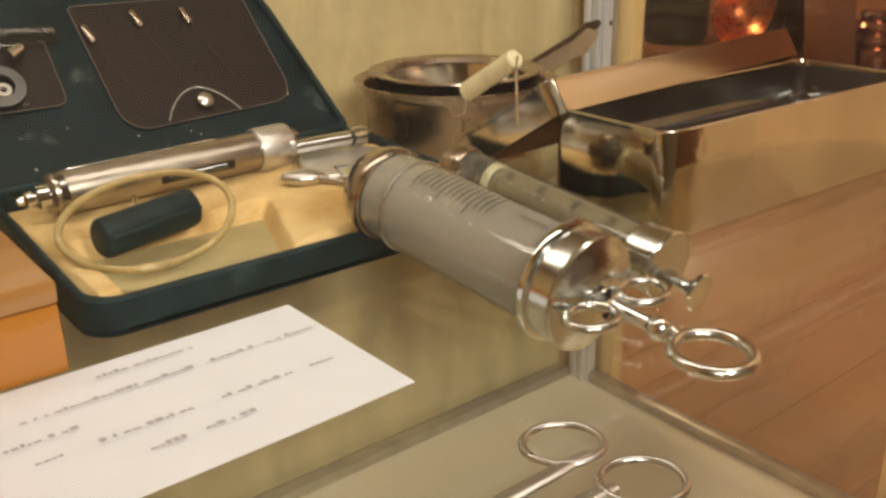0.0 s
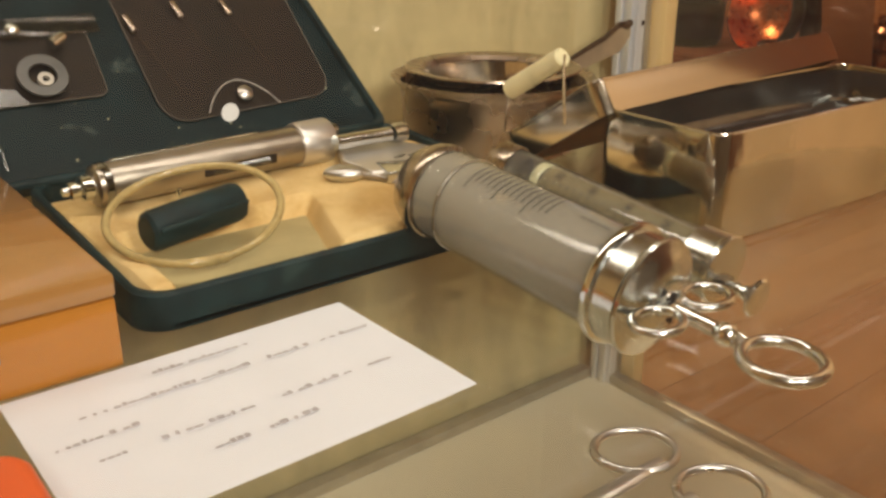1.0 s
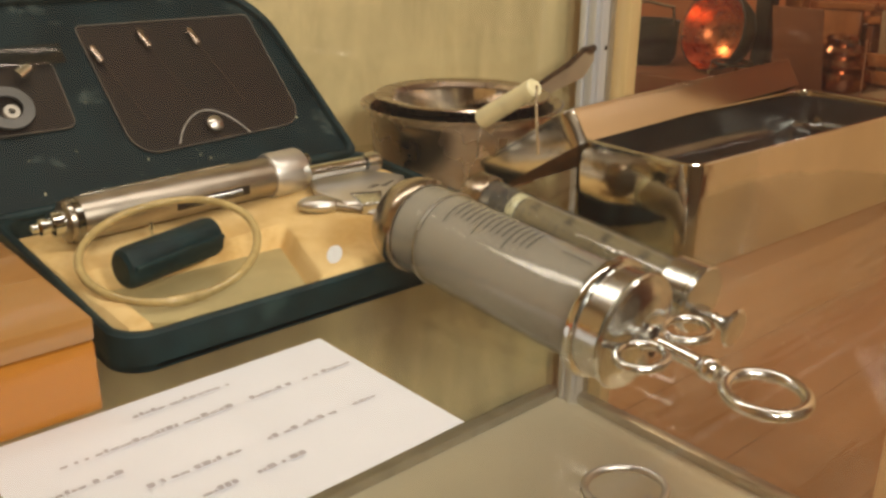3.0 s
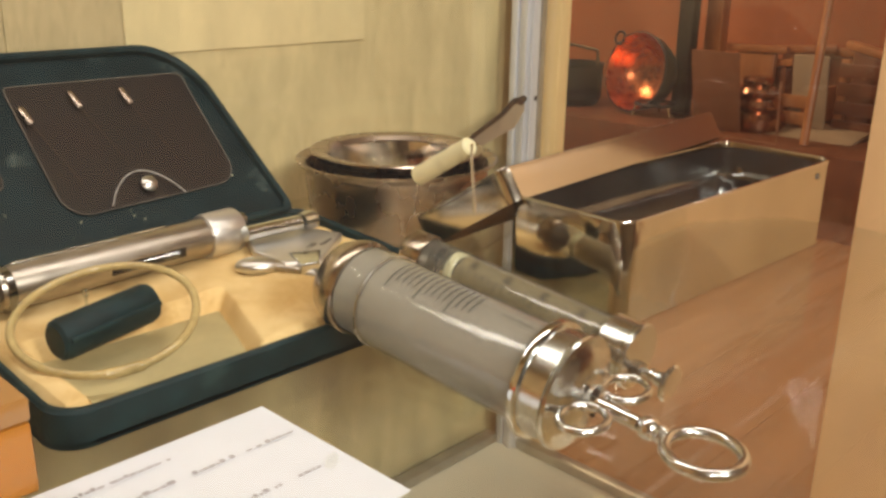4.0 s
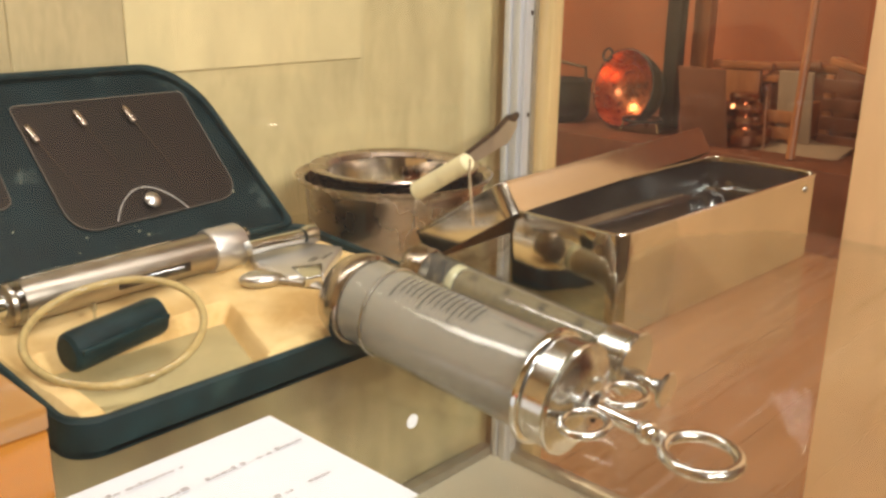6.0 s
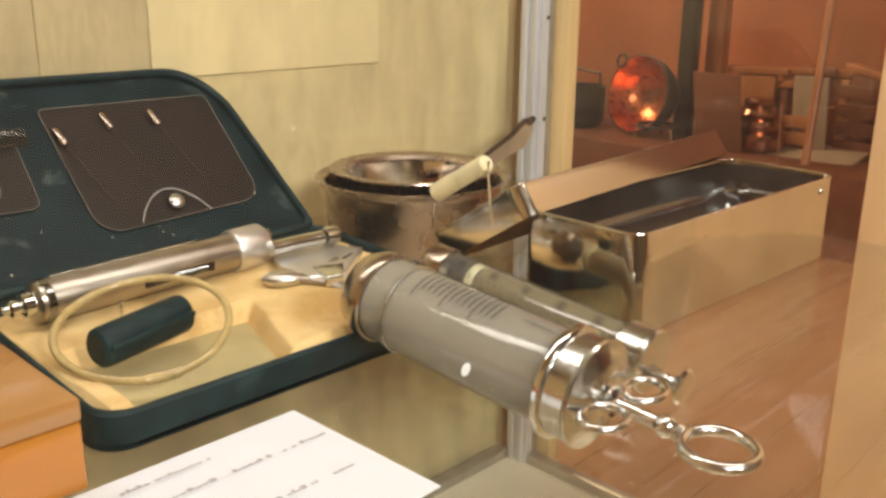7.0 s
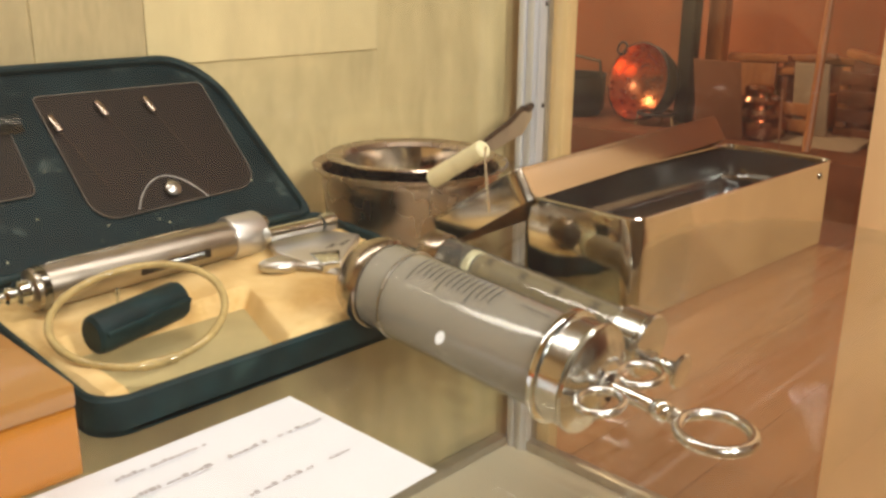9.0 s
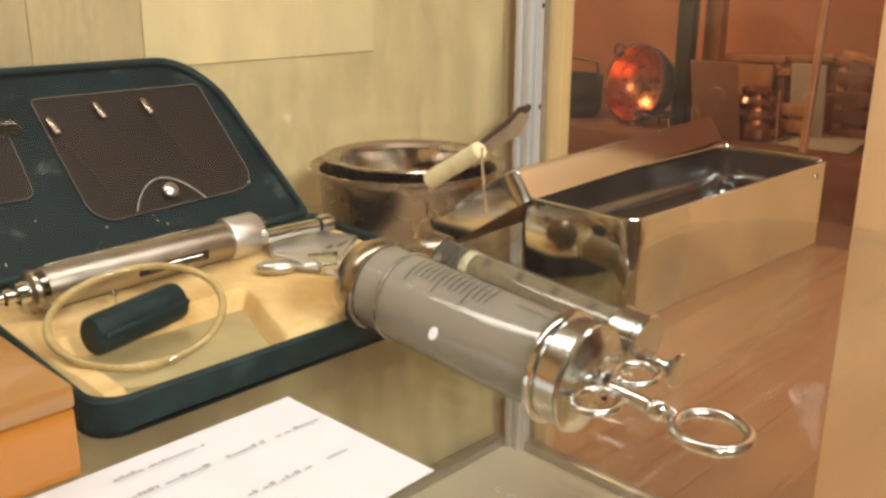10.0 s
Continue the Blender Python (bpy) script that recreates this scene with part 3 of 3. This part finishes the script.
def digits(parent, text, size, r, z, ang, mat):
    """Digits wrapped on a barrel, reading round it."""
    me = lettering(text, size)
    for v in me.vertices:
        a = ang - v.co.x / r
        v.co = Vector(((r + 0.0002) * math.cos(a), (r + 0.0002) * math.sin(a), z - v.co.y))
    me.materials.clear()
    me.materials.append(M[mat])
    part("digits", None, mat, parent, "dark printed figures " + text, mesh=me)


def big_syringe():
    m = axis_pose((0.2534, 0.3650, 0.0399), (0.264, 0.196, 0.0215), 0)
    s = thing("large_syringe", m, "large old glass syringe with nickel caps and three finger rings", "syringe")
    part("nose_cap", lathe([(0, -0.017), (0.004, -0.017), (0.005, -0.012), (0.014, -0.0105), (0.021, -0.007), (0.0238, -0.001), (0.0245, 0.002), (0.0245, 0.007), (0.0236, 0.0085), (0.0228, 0.0086)], 64), "nickel_warm", s, "nickel nose cap")
    barrel = part("barrel", lathe([(0.0230, 0.0075), (0.0234, 0.010), (0.0234, 0.124), (0.0224, 0.124), (0.0224, 0.0075)], 72, closed=True), "barrel", s, "clear glass barrel with dark graduations")
    part("piston", lathe([(0, 0.024), (0.0205, 0.024), (0.0221, 0.0255), (0.0221, 0.123), (0, 0.123)], 64), "piston", s, "grey ground-glass piston")
    part("dead_space", lathe([(0, 0.0085), (0.0219, 0.0085), (0.0219, 0.0225), (0.0195, 0.0235), (0, 0.0235)], 64), "piston", s)
    part("band", lathe([(0.0235, 0.0245), (0.02385, 0.0247), (0.02385, 0.0256), (0.0235, 0.0258)], 64, closed=True), "satin", s)
    part("flange", lathe([(0.0236, 0.1185), (0.0262, 0.1185), (0.0275, 0.1195), (0.0278, 0.121), (0.0273, 0.1224), (0.0256, 0.123), (0.0236, 0.123)], 72, closed=True), "chrome", s, "bright rolled flange")
    part("end_cap", lathe([(0.0240, 0.1225), (0.0252, 0.123), (0.0252, 0.1335), (0.0258, 0.1340), (0.0263, 0.1352), (0.0258, 0.1366), (0.0242, 0.1372), (0.0230, 0.1374), (0.0205, 0.1390), (0.016, 0.1408), (0.0105, 0.1420), (0.0055, 0.1425), (0.0050, 0.1436), (0.0038, 0.1440), (0, 0.1440)], 72), "nickel", s, "polished nickel end cap")
    part("piston_rod", lathe([(0, 0.142), (0.0033, 0.142), (0.0033, 0.166), (0, 0.166)], 24), "chrome", s)
    part("ball", lathe([(0.0050 * math.sin(math.pi * k / 12), 0.1705 - 0.0050 * math.cos(math.pi * k / 12)) for k in range(13)], 28), "chrome", s)
    part("collar", lathe([(0, 0.174), (0.0034, 0.174), (0.0040, 0.176), (0.0030, 0.179), (0, 0.179)], 24), "nickel", s)
    FLAT = Vector((0, math.sin(radians(4)), math.cos(radians(4))))
    tilt = (math.cos(radians(RINGS)), math.sin(radians(RINGS)), 0)
    part("thumb_ring", torus(FLAT * 0.0150 + Vector((0, 0, 0.1795)), 0.0150, 0.0026, tilt, FLAT), "nickel", s, "large polished thumb ring")
    for k in (-1, 1):
        c = Vector(tilt) * 0.0168 * k + Vector((0, 0.0018, 0.1500))
        part("finger_ring", torus(c, 0.0113, 0.0019, tilt, FLAT, 0.82), "nickel", s, "polished finger ring")
    part("ring_bridge", sweep([Vector(tilt) * -0.0062 + Vector((0, 0.0012, 0.1468)), Vector((0, 0.0004, 0.1455)), Vector(tilt) * 0.0062 + Vector((0, 0.0012, 0.1468))], 0.0028, 14), "nickel", s)
    part("stop_fin", box(-0.0008, 0.0008, -0.007, 0.0065, 0.1438, 0.1462, 0.0003, 1), "soot", s)
    a0 = radians(GRAD)
    for k in range(14):
        z = 0.036 + 0.0036 * k
        long = k % 5 == 0
        part("graduation", arc_mark(0.0236, z, a0, a0 + (0.84 if long else 0.62), 0.0008), "ink", barrel)
    for k in range(3):
        part("graduation", arc_mark(0.0236, 0.012 + 0.003 * k, a0, a0 + 0.3, 0.0003), "ink", barrel)
    for k in range(4):
        part("print_bar", arc_mark(0.0236, 0.0985 + 0.0042 * k, a0 + 0.30, a0 + 0.33, 0.0034, 3), "ink", barrel)


def small_syringe():
    m = axis_pose(SMALL_A, SMALL_B, 0)
    L = (Vector(SMALL_B) - Vector(SMALL_A)).length
    s = thing("small_syringe", m, "slim amber-tinted glass syringe with nickel caps", "syringe")
    part("nose_cap", lathe([(0, -0.012), (0.0028, -0.012), (0.0035, -0.009), (0.0105, -0.007), (0.0132, -0.003), (0.0132, 0.008), (0.0126, 0.0095), (0.0120, 0.0095)], 48), "nickel_warm", s, "nickel nose cap")
    barrel = part("barrel", lathe([(0.0118, 0.008), (0.0118, L - 0.004), (0.0110, L - 0.004), (0.0110, 0.008)], 56, closed=True), "barrel", s, "clear glass barrel with figures")
    part("piston", lathe([(0, 0.034), (0.0096, 0.034), (0.0106, 0.0355), (0.0106, L - 0.004), (0, L - 0.004)], 48), "piston2", s, "ambered piston")
    part("packing", lathe([(0.0098, 0.027), (0.0108, 0.028), (0.0108, 0.032), (0.0098, 0.033)], 48, closed=True), "ivory", s)
    part("end_cap", lathe([(0.0118, L - 0.006), (0.0146, L - 0.0055), (0.0164, L - 0.004), (0.0164, L + 0.009), (0.0171, L + 0.010), (0.0171, L + 0.012), (0.0163, L + 0.0128), (0.004, L + 0.0128), (0, L + 0.0128)], 56), "nickel", s, "nickel end cap", m=pose(0, -0.0022, 0))
    part("block", box(-0.0045, 0.0045, -0.0045, 0.0025, L + 0.0125, L + 0.0160, 0.0008), "steel_dark", s, m=pose(0, -0.0082, 0))
    part("piston_rod", lathe([(0, L + 0.0125), (0.0022, L + 0.0125), (0.0022, L + 0.0195), (0.0034, L + 0.0205), (0.0034, L + 0.0218), (0.0024, L + 0.0222), (0.0024, L + 0.0235), (0.0036, L + 0.024), (0.0036, L + 0.0255), (0.0046, L + 0.0275), (0.0088, L + 0.0298), (0.0096, L + 0.0312), (0.0086, L + 0.0322), (0, L + 0.0324)], 32), "chrome", s, "chrome rod with flared knob", m=pose(0, -0.0082, 0))
    a0 = radians(GRAD - 6)
    for k, tx in enumerate(("10", "20", "30", "40", "50")):
        digits(barrel, tx, 0.0062, 0.0119, 0.022 + 0.0235 * k, a0 + 0.72, "ink")
    for k in range(24):
        part("graduation", arc_mark(0.0119, 0.016 + 0.0048 * k, a0 + 1.02, a0 + (1.50 if k % 5 == 0 else 1.28), 0.0005, 6), "ink", barrel)


RINGS, GRAD = 1.0, 84.0
SMALL_A, SMALL_B = (0.3235, 0.388, 0.0350), (0.3288, 0.2540, 0.0199)
big_syringe()
small_syringe()


# ---- steel instrument box and its lid ----
def steel_box():
    b = thing("steel_box", Matrix.Translation((0.3805, 0.2865, 0.0003)) @ pose(0, 0, 0, 0, 0, -2.15), "open polished stainless steel instrument box", "instrument box")
    W, D, Hh = 0.253, 0.087, 0.0635
    top = lambda yy: Hh
    o = outline(W, D, 0.009, 8)
    i = [(0.0012 + x * (W - 0.0024) / W, 0.0012 + yy * (D - 0.0024) / D) for x, yy in o]
    part("box_wall", rim_wall(o, i, 0.0005, top), "steel_wavy", b)
    part("box_base", slab(i, 0.0, 0.0015), "steel_dark", b)
    part("rim_fold", sweep([(x, yy, top(yy) - 0.0006) for x, yy in o], 0.0008, 8, closed=True), "steel", b)
    # a rounded tray inside, its floor curving up to its walls
    o2 = outline(W - 0.006, D - 0.006, 0.020, 8)
    shrink = lambda q: [(0.003 + (W - 0.006) / 2 + (x - (W - 0.006) / 2) * (1 - 2 * q / (W - 0.006)), 0.003 + (D - 0.006) / 2 + (yy - (D - 0.006) / 2) * (1 - 2 * q / (D - 0.006))) for x, yy in o2]
    bm = bmesh.new()
    levels = [(0.0, Hh - 0.003), (0.0002, 0.046), (0.0012, 0.0405), (0.0040, 0.0370), (0.0085, 0.0352), (0.016, 0.0350)]
    loops = [[bm.verts.new((x, yy, z)) for x, yy in shrink(q)] for q, z in levels]
    for ra, rb in zip(loops, loops[1:]):
        for k in range(len(ra)):
            n = (k + 1) % len(ra)
            bm.faces.new((ra[k], ra[n], rb[n], rb[k]))
    bm.faces.new(loops[-1])
    bmesh.ops.solidify(bm, geom=bm.faces[:], thickness=-0.0008)
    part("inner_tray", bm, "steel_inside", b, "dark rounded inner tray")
    part("rivet", lathe([(0, 0.0012), (0.002, 0.0009), (0.0026, 0), (0, 0)], 14), "steel_dark", b, m=pose(0.232, -0.0002, 0.054, 90))


def steel_lid():
    m = Matrix.Translation(LID) @ pose(0, 0, 0, 0, -1.15, 1.0) @ pose(0, 0, 0, -LID_TILT)
    lid = thing("steel_cover", m, "polished stainless box lid propped slanting on its box", "cover")
    W, D, S = 0.264, 0.090, 0.0205
    o = outline(W, D, 0.008, 6)
    i = [(0.001 + x * (W - 0.002) / W, 0.001 + yy * (D - 0.002) / D) for x, yy in o]
    part("lid_plate", slab(o, S - 0.0006, S + 0.0012, 0.0008), "steel_cover", lid)
    part("lid_skirt", rim_wall(o, i, 0.0, S - 0.0007), "steel_cover", lid)
    inv = m.inverted()
    low_a, end_a, end_b, low_b = [inv @ Vector(p) for p in ((0.3690, 0.4400, 0.0380), (0.374, 0.442, 0.063), (0.376, 0.398, 0.090), (0.3590, 0.3779, 0.0550))]
    d = (end_b - end_a).normalized()
    handle = part("handle", sweep([low_a, end_a.lerp(low_a, 0.15), end_a - d * 0.0005, end_a.lerp(end_b, 0.5), end_b + d * 0.0015, end_b.lerp(low_b, 0.12), low_b], 0.0008, 10), "steel_soft", lid, "bent wire carrying handle")
    part("grip", sweep([end_a - d * 0.0, end_a + d * 0.0015, end_b - d * 0.0015, end_b], [0.0050, 0.0064, 0.0060, 0.0048], 20), "ivory", handle, "ivory-coloured tubular grip")
    part("rubber_foot", box(-0.002, 0.006, D - 0.010, D + 0.001, -0.0015, 0.006, 0.001), "soot", lid)


LID, LID_TILT = (0.3765, 0.3612, 0.0622), 32.5
steel_box()
steel_lid()


# ---- nested bowls ----
def bowl(name, r, h, z, label, inner="bowl"):
    b = thing(name, (0.434, 0.526, z), label, "bowl", "nested bowls")
    part("bowl_shell", lathe([(0, 0), (r * 0.78, 0), (r * 0.85, h * 0.05), (r * 0.875, h * 0.2), (r * 0.905, h * 0.84), (r * 0.935, h * 0.92), (r * 0.985, h * 0.965), (r, h), (r * 0.975, h * 1.005), (r * 0.905, h * 0.945), (r * 0.885, h * 0.84), (r * 0.85, h * 0.2), (r * 0.82, h * 0.08), (r * 0.74, h * 0.035), (0, h * 0.035)], 72), inner, b)
    if inner == "steel_soft":
        part("flat_rim", lathe([(r * 0.80, h * 0.925), (r * 0.84, h * 0.99), (r * 1.0, h * 1.015), (r * 1.005, h * 0.995), (r * 0.86, h * 0.955), (r * 0.82, h * 0.90)], 72, closed=True), "bowl", b, "flat turned-out rim")
    return b


bowl("steel_bowl", 0.0765, 0.0535, 0.0006, "worn stainless steel bowl with rolled rim on the glass")
b2 = bowl("inner_bowl", 0.0650, 0.050, 0.0100, "smaller bright steel bowl nested in another", "steel_soft")
pan_handle = thing("rusty_spatula", Matrix.Translation((0.496, 0.524, 0.046)), "long rusty iron spatula handle leaning from the bowl", "spatula")
hb = bmesh.new()
pts = [(0.0, 0.0, 0.0, 0.004), (0.05, 0.022, 0.002, 0.006), (0.11, 0.048, 0.005, 0.009), (0.15, 0.066, 0.007, 0.012), (0.170, 0.075, 0.010, 0.008), (0.180, 0.079, 0.012, 0.005)]
rows = [[hb.verts.new((x + dx, yy + dx * -0.4, z + dz)) for dx, dz in ((0, w), (0.0025, w), (0.0025, -w), (0, -w))] for x, yy, z, w in pts]
for p, q in zip(rows, rows[1:]):
    for k in range(4):
        hb.faces.new((p[k], p[(k + 1) % 4], q[(k + 1) % 4], q[k]))
hb.faces.new(rows[0][::-1]), hb.faces.new(rows[-1])
part("blade", hb, "blade", pan_handle)
part("rusty_edge", sweep([(x + 0.001, yy - 0.0005, z + w + 0.001 + 0.0012 * math.sin(9 * k)) for k, (x, yy, z, w) in enumerate(pts)], [0.0018, 0.0020, 0.0024, 0.0026, 0.0042, 0.0036], 10), "rust", pan_handle, "dark rusted edge")


# ---- paper label, wooden box, orange thing, scissors ----
label_card = thing("label_card", (0.036, 0.2515, 0.0004), "white printed card label lying on the glass shelf", "label")
part("card", grid(0, 0.150, 0, 0.100, 24, 16, lambda x, yy: 0.0004 + 0.0016 * (x / 0.15) ** 3 * (1 - yy / 0.1), 0.0004), "paper", label_card)
rng = random.Random(9)
PRINT = ((0.085, ((0.054, 0.097),)), (0.0685, ((0.020, 0.090), (0.096, 0.117), (0.121, 0.146))), (0.0525, ((0.007, 0.040),)),
         (0.038, ((0.017, 0.029), (0.039, 0.076), (0.086, 0.118), (0.125, 0.136))), (0.0215, ((0.051, 0.066), (0.072, 0.092))))
for yy, runs in PRINT:
    for x0, x1 in runs:
        x = x0
        while x < x1 - 0.002:
            w = rng.uniform(0.0012, 0.0034)
            h = rng.choice((0.0013, 0.0016, 0.0026))
            part("print_bar", box(x, min(x + w, x1), yy, yy + h, 0.0019, 0.0020), "grey_ink", label_card)
            x += w + rng.choice((0.0006, 0.0006, 0.0007, 0.0024))

wb = thing("wooden_box", (0.085, 0.354, 0.0004), "varnished orange-brown wooden box with metal clasp", "wooden box")
part("box_body", box(-0.20, 0.0, 0.0, 0.17, 0, 0.0300, 0.0012), "wood_box", wb)
part("box_lid", box(-0.2005, 0.0005, -0.0005, 0.1705, 0.0306, 0.0405, 0.0016), "wood_top", wb)
part("clasp", box(-0.050, -0.045, -0.0022, -0.0004, 0.016, 0.036, 0.0006), "steel_dark", wb, "small dull metal clasp")
part("clasp_pin", lathe([(0, 0.003), (0.0016, 0.0026), (0.0018, 0), (0, 0)], 14), "steel_dark", wb, m=pose(-0.0475, -0.0020, 0.031, 90))

oc = thing("orange_case", (-0.06, 0.170, 0.0004), "bright orange rounded plastic case beside the label", "plastic case")
part("case_body", slab(outline(0.092, 0.125, 0.012), 0, 0.016, 0.005), "orange", oc)


def scissors():
    s = thing("surgical_scissors", (0.2000, 0.1830, 0.003), "pair of steel ring-handled surgical scissors on the glass", "scissors")
    loops = ((-0.0018, 0.0003, 0), (0.0024, -0.0313, 0))
    arms = (((0.0004, -0.0092, 0), (-0.0151, -0.0098, 0), (-0.0358, -0.0101, 0), (-0.0606, -0.0107, 0)),
            ((-0.0065, -0.0278, 0), (-0.0184, -0.0266, 0), (-0.0371, -0.0253, 0), (-0.0600, -0.0140, 0)))
    for c, arm in zip(loops, arms):
        half = part("scissor_half", sweep(arm, [0.0022, 0.0031, 0.0034, 0.0030], 14, flat=0.5), "satin", s)
        part("finger_loop", torus(c, 0.0142, 0.0015, (0.9, -0.44, 0), (0.44, 0.9, 0), 0.86), "satin", half)
    part("pivot", lathe([(0, 0.003), (0.0025, 0.0026), (0.003, 0), (0, 0)], 18), "steel", s, m=pose(-0.0606, -0.0107, 0.001))


scissors()

# small white speck on the front pane
for x, z, r in ((0.0122, 0.1642, 0.0007),):
    part("white_speck", lathe([(0, 0.0002), (r * 0.7, 0.00015), (r, 0), (0, 0)], 14), "lint", front, m=pose(x, 0.0803, z, -90))


# ---- copperware on the stage beyond ----
bench = tagged(part("bench", box(1.95, 2.72, 0.25, 2.1, -0.394, -0.205, 0.004), "brown_wood"), "dark red-brown wooden bench with kitchenware", "bench")


def copper_pan():
    p = thing("copper_pan", Matrix.Translation((2.10, 1.375, -0.093)) @ Vector((-0.95, 0.17, 0.20)).to_track_quat("Z", "Y").to_matrix().to_4x4(), "hammered copper pan tipped on its side with sooty outside", "pan")
    part("pan_inside", lathe([(0, -0.098), (0.030, -0.096), (0.058, -0.086), (0.080, -0.064), (0.094, -0.032), (0.101, 0.0), (0.103, 0.003)], 64), "copper", p, "glowing hammered copper inside")
    part("pan_outside", lathe([(0, -0.104), (0.034, -0.102), (0.064, -0.091), (0.087, -0.067), (0.101, -0.034), (0.106, 0.0), (0.107, 0.003), (0.103, 0.004)], 64), "soot", p)
    part("pan_handle", torus((-0.080, 0.084, 0.0), 0.017, 0.0035, (1, 0, 0), (0, 1, 0)), "soot", p)


copper_pan()
stand = thing("pot_stand", (2.12, 1.32, -0.2045), "small bright iron pot stand", "stand")
part("stand_top", torus((0, 0, 0.03), 0.05, 0.005, (1, 0, 0), (0, 1, 0)), "soot", stand)
for a in (0.3, 2.4, 4.5):
    part("leg", sweep([(0.05 * math.cos(a), 0.05 * math.sin(a), 0.028), (0.058 * math.cos(a), 0.058 * math.sin(a), 0.0)], 0.004, 10), "steel", stand)

basket = thing("dark_pot", (2.12, 1.60, -0.2045), "dark iron pot with bail handle", "pot")
part("pot_body", lathe([(0, 0), (0.075, 0), (0.088, 0.02), (0.09, 0.11), (0.094, 0.115), (0.086, 0.113), (0.082, 0.02), (0, 0.012)], 40), "soot", basket)
part("bail", sweep([(0.0, 0.09, 0.105), (0.0, 0.085, 0.155), (0.0, 0.0, 0.165), (0.0, -0.085, 0.155), (0.0, -0.09, 0.105)], 0.005, 10), "rust", basket)

iron = thing("iron_post", (2.20, 1.285, -0.2045), "black iron upright post", "post")
part("shaft", box(-0.02, 0.02, -0.021, 0.021, 0, 1.2, 0.003), "soot", iron)
wood = thing("wooden_upright", (2.26, 1.235, -0.2045), "red-brown wooden upright on the bench", "post")
part("shaft", box(-0.02, 0.02, -0.024, 0.024, 0, 1.2, 0.003), "stick_wood", wood)

# A faint brown reflection, built as a solid leaning sheet.
card = thing("reflection_sheet", Matrix.Translation((2.05, 1.035, -0.2045)) @ pose(0, 0, 0, 0, -14, 0), "brownish sheet on the bench in place of a reflection", "notice")
part("sheet", box(0, 0.003, 0, 0.125, 0, 0.20, 0.0008), "kraft", card)

jug = thing("metal_jar", (2.14, 1.045, -0.2045), "ribbed shiny metal jar", "jar")
part("jar_body", lathe([(0, 0), (0.07, 0), (0.078, 0.02), (0.074, 0.045), (0.062, 0.05), (0.066, 0.062), (0.06, 0.075), (0.048, 0.08), (0.052, 0.092), (0.046, 0.103), (0.034, 0.108), (0.038, 0.12), (0.03, 0.128), (0, 0.13)], 48), "bowl_red", jug)

frame_stand = thing("wire_stand", (1.98, 0.93, -0.2045), "thin bent wire stand", "stand")
part("wire", sweep([(0, 0.16, 0.0), (0, -0.02, 0.0), (0.02, -0.01, 0.03), (0.10, 0.03, 0.13)], 0.002, 8), "kraft", frame_stand)

stick = thing("wooden_stick", (2.02, 0.862, -0.2045), "leaning reddish wooden stick", "stick")
part("shaft", sweep([(0, 0, 0), (0.10, 0.025, 0.40), (0.20, 0.062, 0.85)], 0.010, 14), "stick_wood", stick)

linen = thing("linen_panel", Matrix.Translation((2.18, 0.885, -0.2045)) @ pose(0, 0, 0, 0, -8, 0), "off-white board standing on a pale base", "board")
part("board", box(0, 0.012, 0, 0.085, 0.012, 0.19, 0.003), "linen", linen)
part("base", box(-0.16, 0.05, -0.10, 0.14, 0, 0.012, 0.004), "linen", linen)

rng = random.Random(12)
for k in range(9):
    b = thing("wooden_bar", Matrix.Translation((2.30 + 0.03 * (k % 5), 1.13 - 0.055 * k, -0.2045)) @ pose(0, 0, 0, rng.uniform(-9, 9), 0, rng.uniform(-30, 30)), "red-brown wooden household tool leaning at the back", "tool", "tools at the back")
    hgt = rng.uniform(0.09, 0.21)
    part("bar", box(-0.012, 0.012, -0.05, 0.05, 0, hgt, 0.004), "brown_wood" if k % 2 else "stick_wood", b)
    part("bar_top", box(-0.016, 0.016, -0.08, 0.08, hgt + 0.0005, hgt + 0.02, 0.004), "stick_wood", b)

crate = thing("wooden_crate", (2.30, 0.76, -0.2045), "dark wooden slatted crate", "crate")
for k in range(4):
    part("slat", box(-0.09, -0.08, -0.10, 0.12, 0.045 * k + 0.004, 0.045 * k + 0.036, 0.002), "brown_wood", crate)
for yy in (-0.10, 0.10):
    part("corner_block", box(-0.079, -0.06, yy, yy + 0.02, 0, 0.18, 0.002), "stick_wood", crate)

side = thing("cabinet_side", (2.08, 0.665, -0.2045), "dark brown cabinet side standing on the bench", "cabinet")
part("side_board", box(-0.02, 0.25, -0.03, 0.03, 0, 0.95, 0.003), "brown_wood", side)
part("edge_strip", box(-0.028, -0.0205, -0.024, 0.024, 0, 0.95, 0.002), "soot", side)

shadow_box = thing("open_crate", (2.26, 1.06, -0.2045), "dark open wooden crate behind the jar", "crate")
part("crate_floor", box(-0.09, 0.09, -0.13, 0.13, 0, 0.012, 0.002), "brown_wood", shadow_box)
for yy in (-0.13, 0.118):
    part("crate_end", box(-0.09, 0.09, yy, yy + 0.012, 0.0125, 0.10, 0.002), "stick_wood", shadow_box)
for zz in (0.02, 0.06):
    part("slat", box(-0.10, -0.0905, -0.135, 0.135, zz, zz + 0.03, 0.002), "stick_wood", shadow_box)
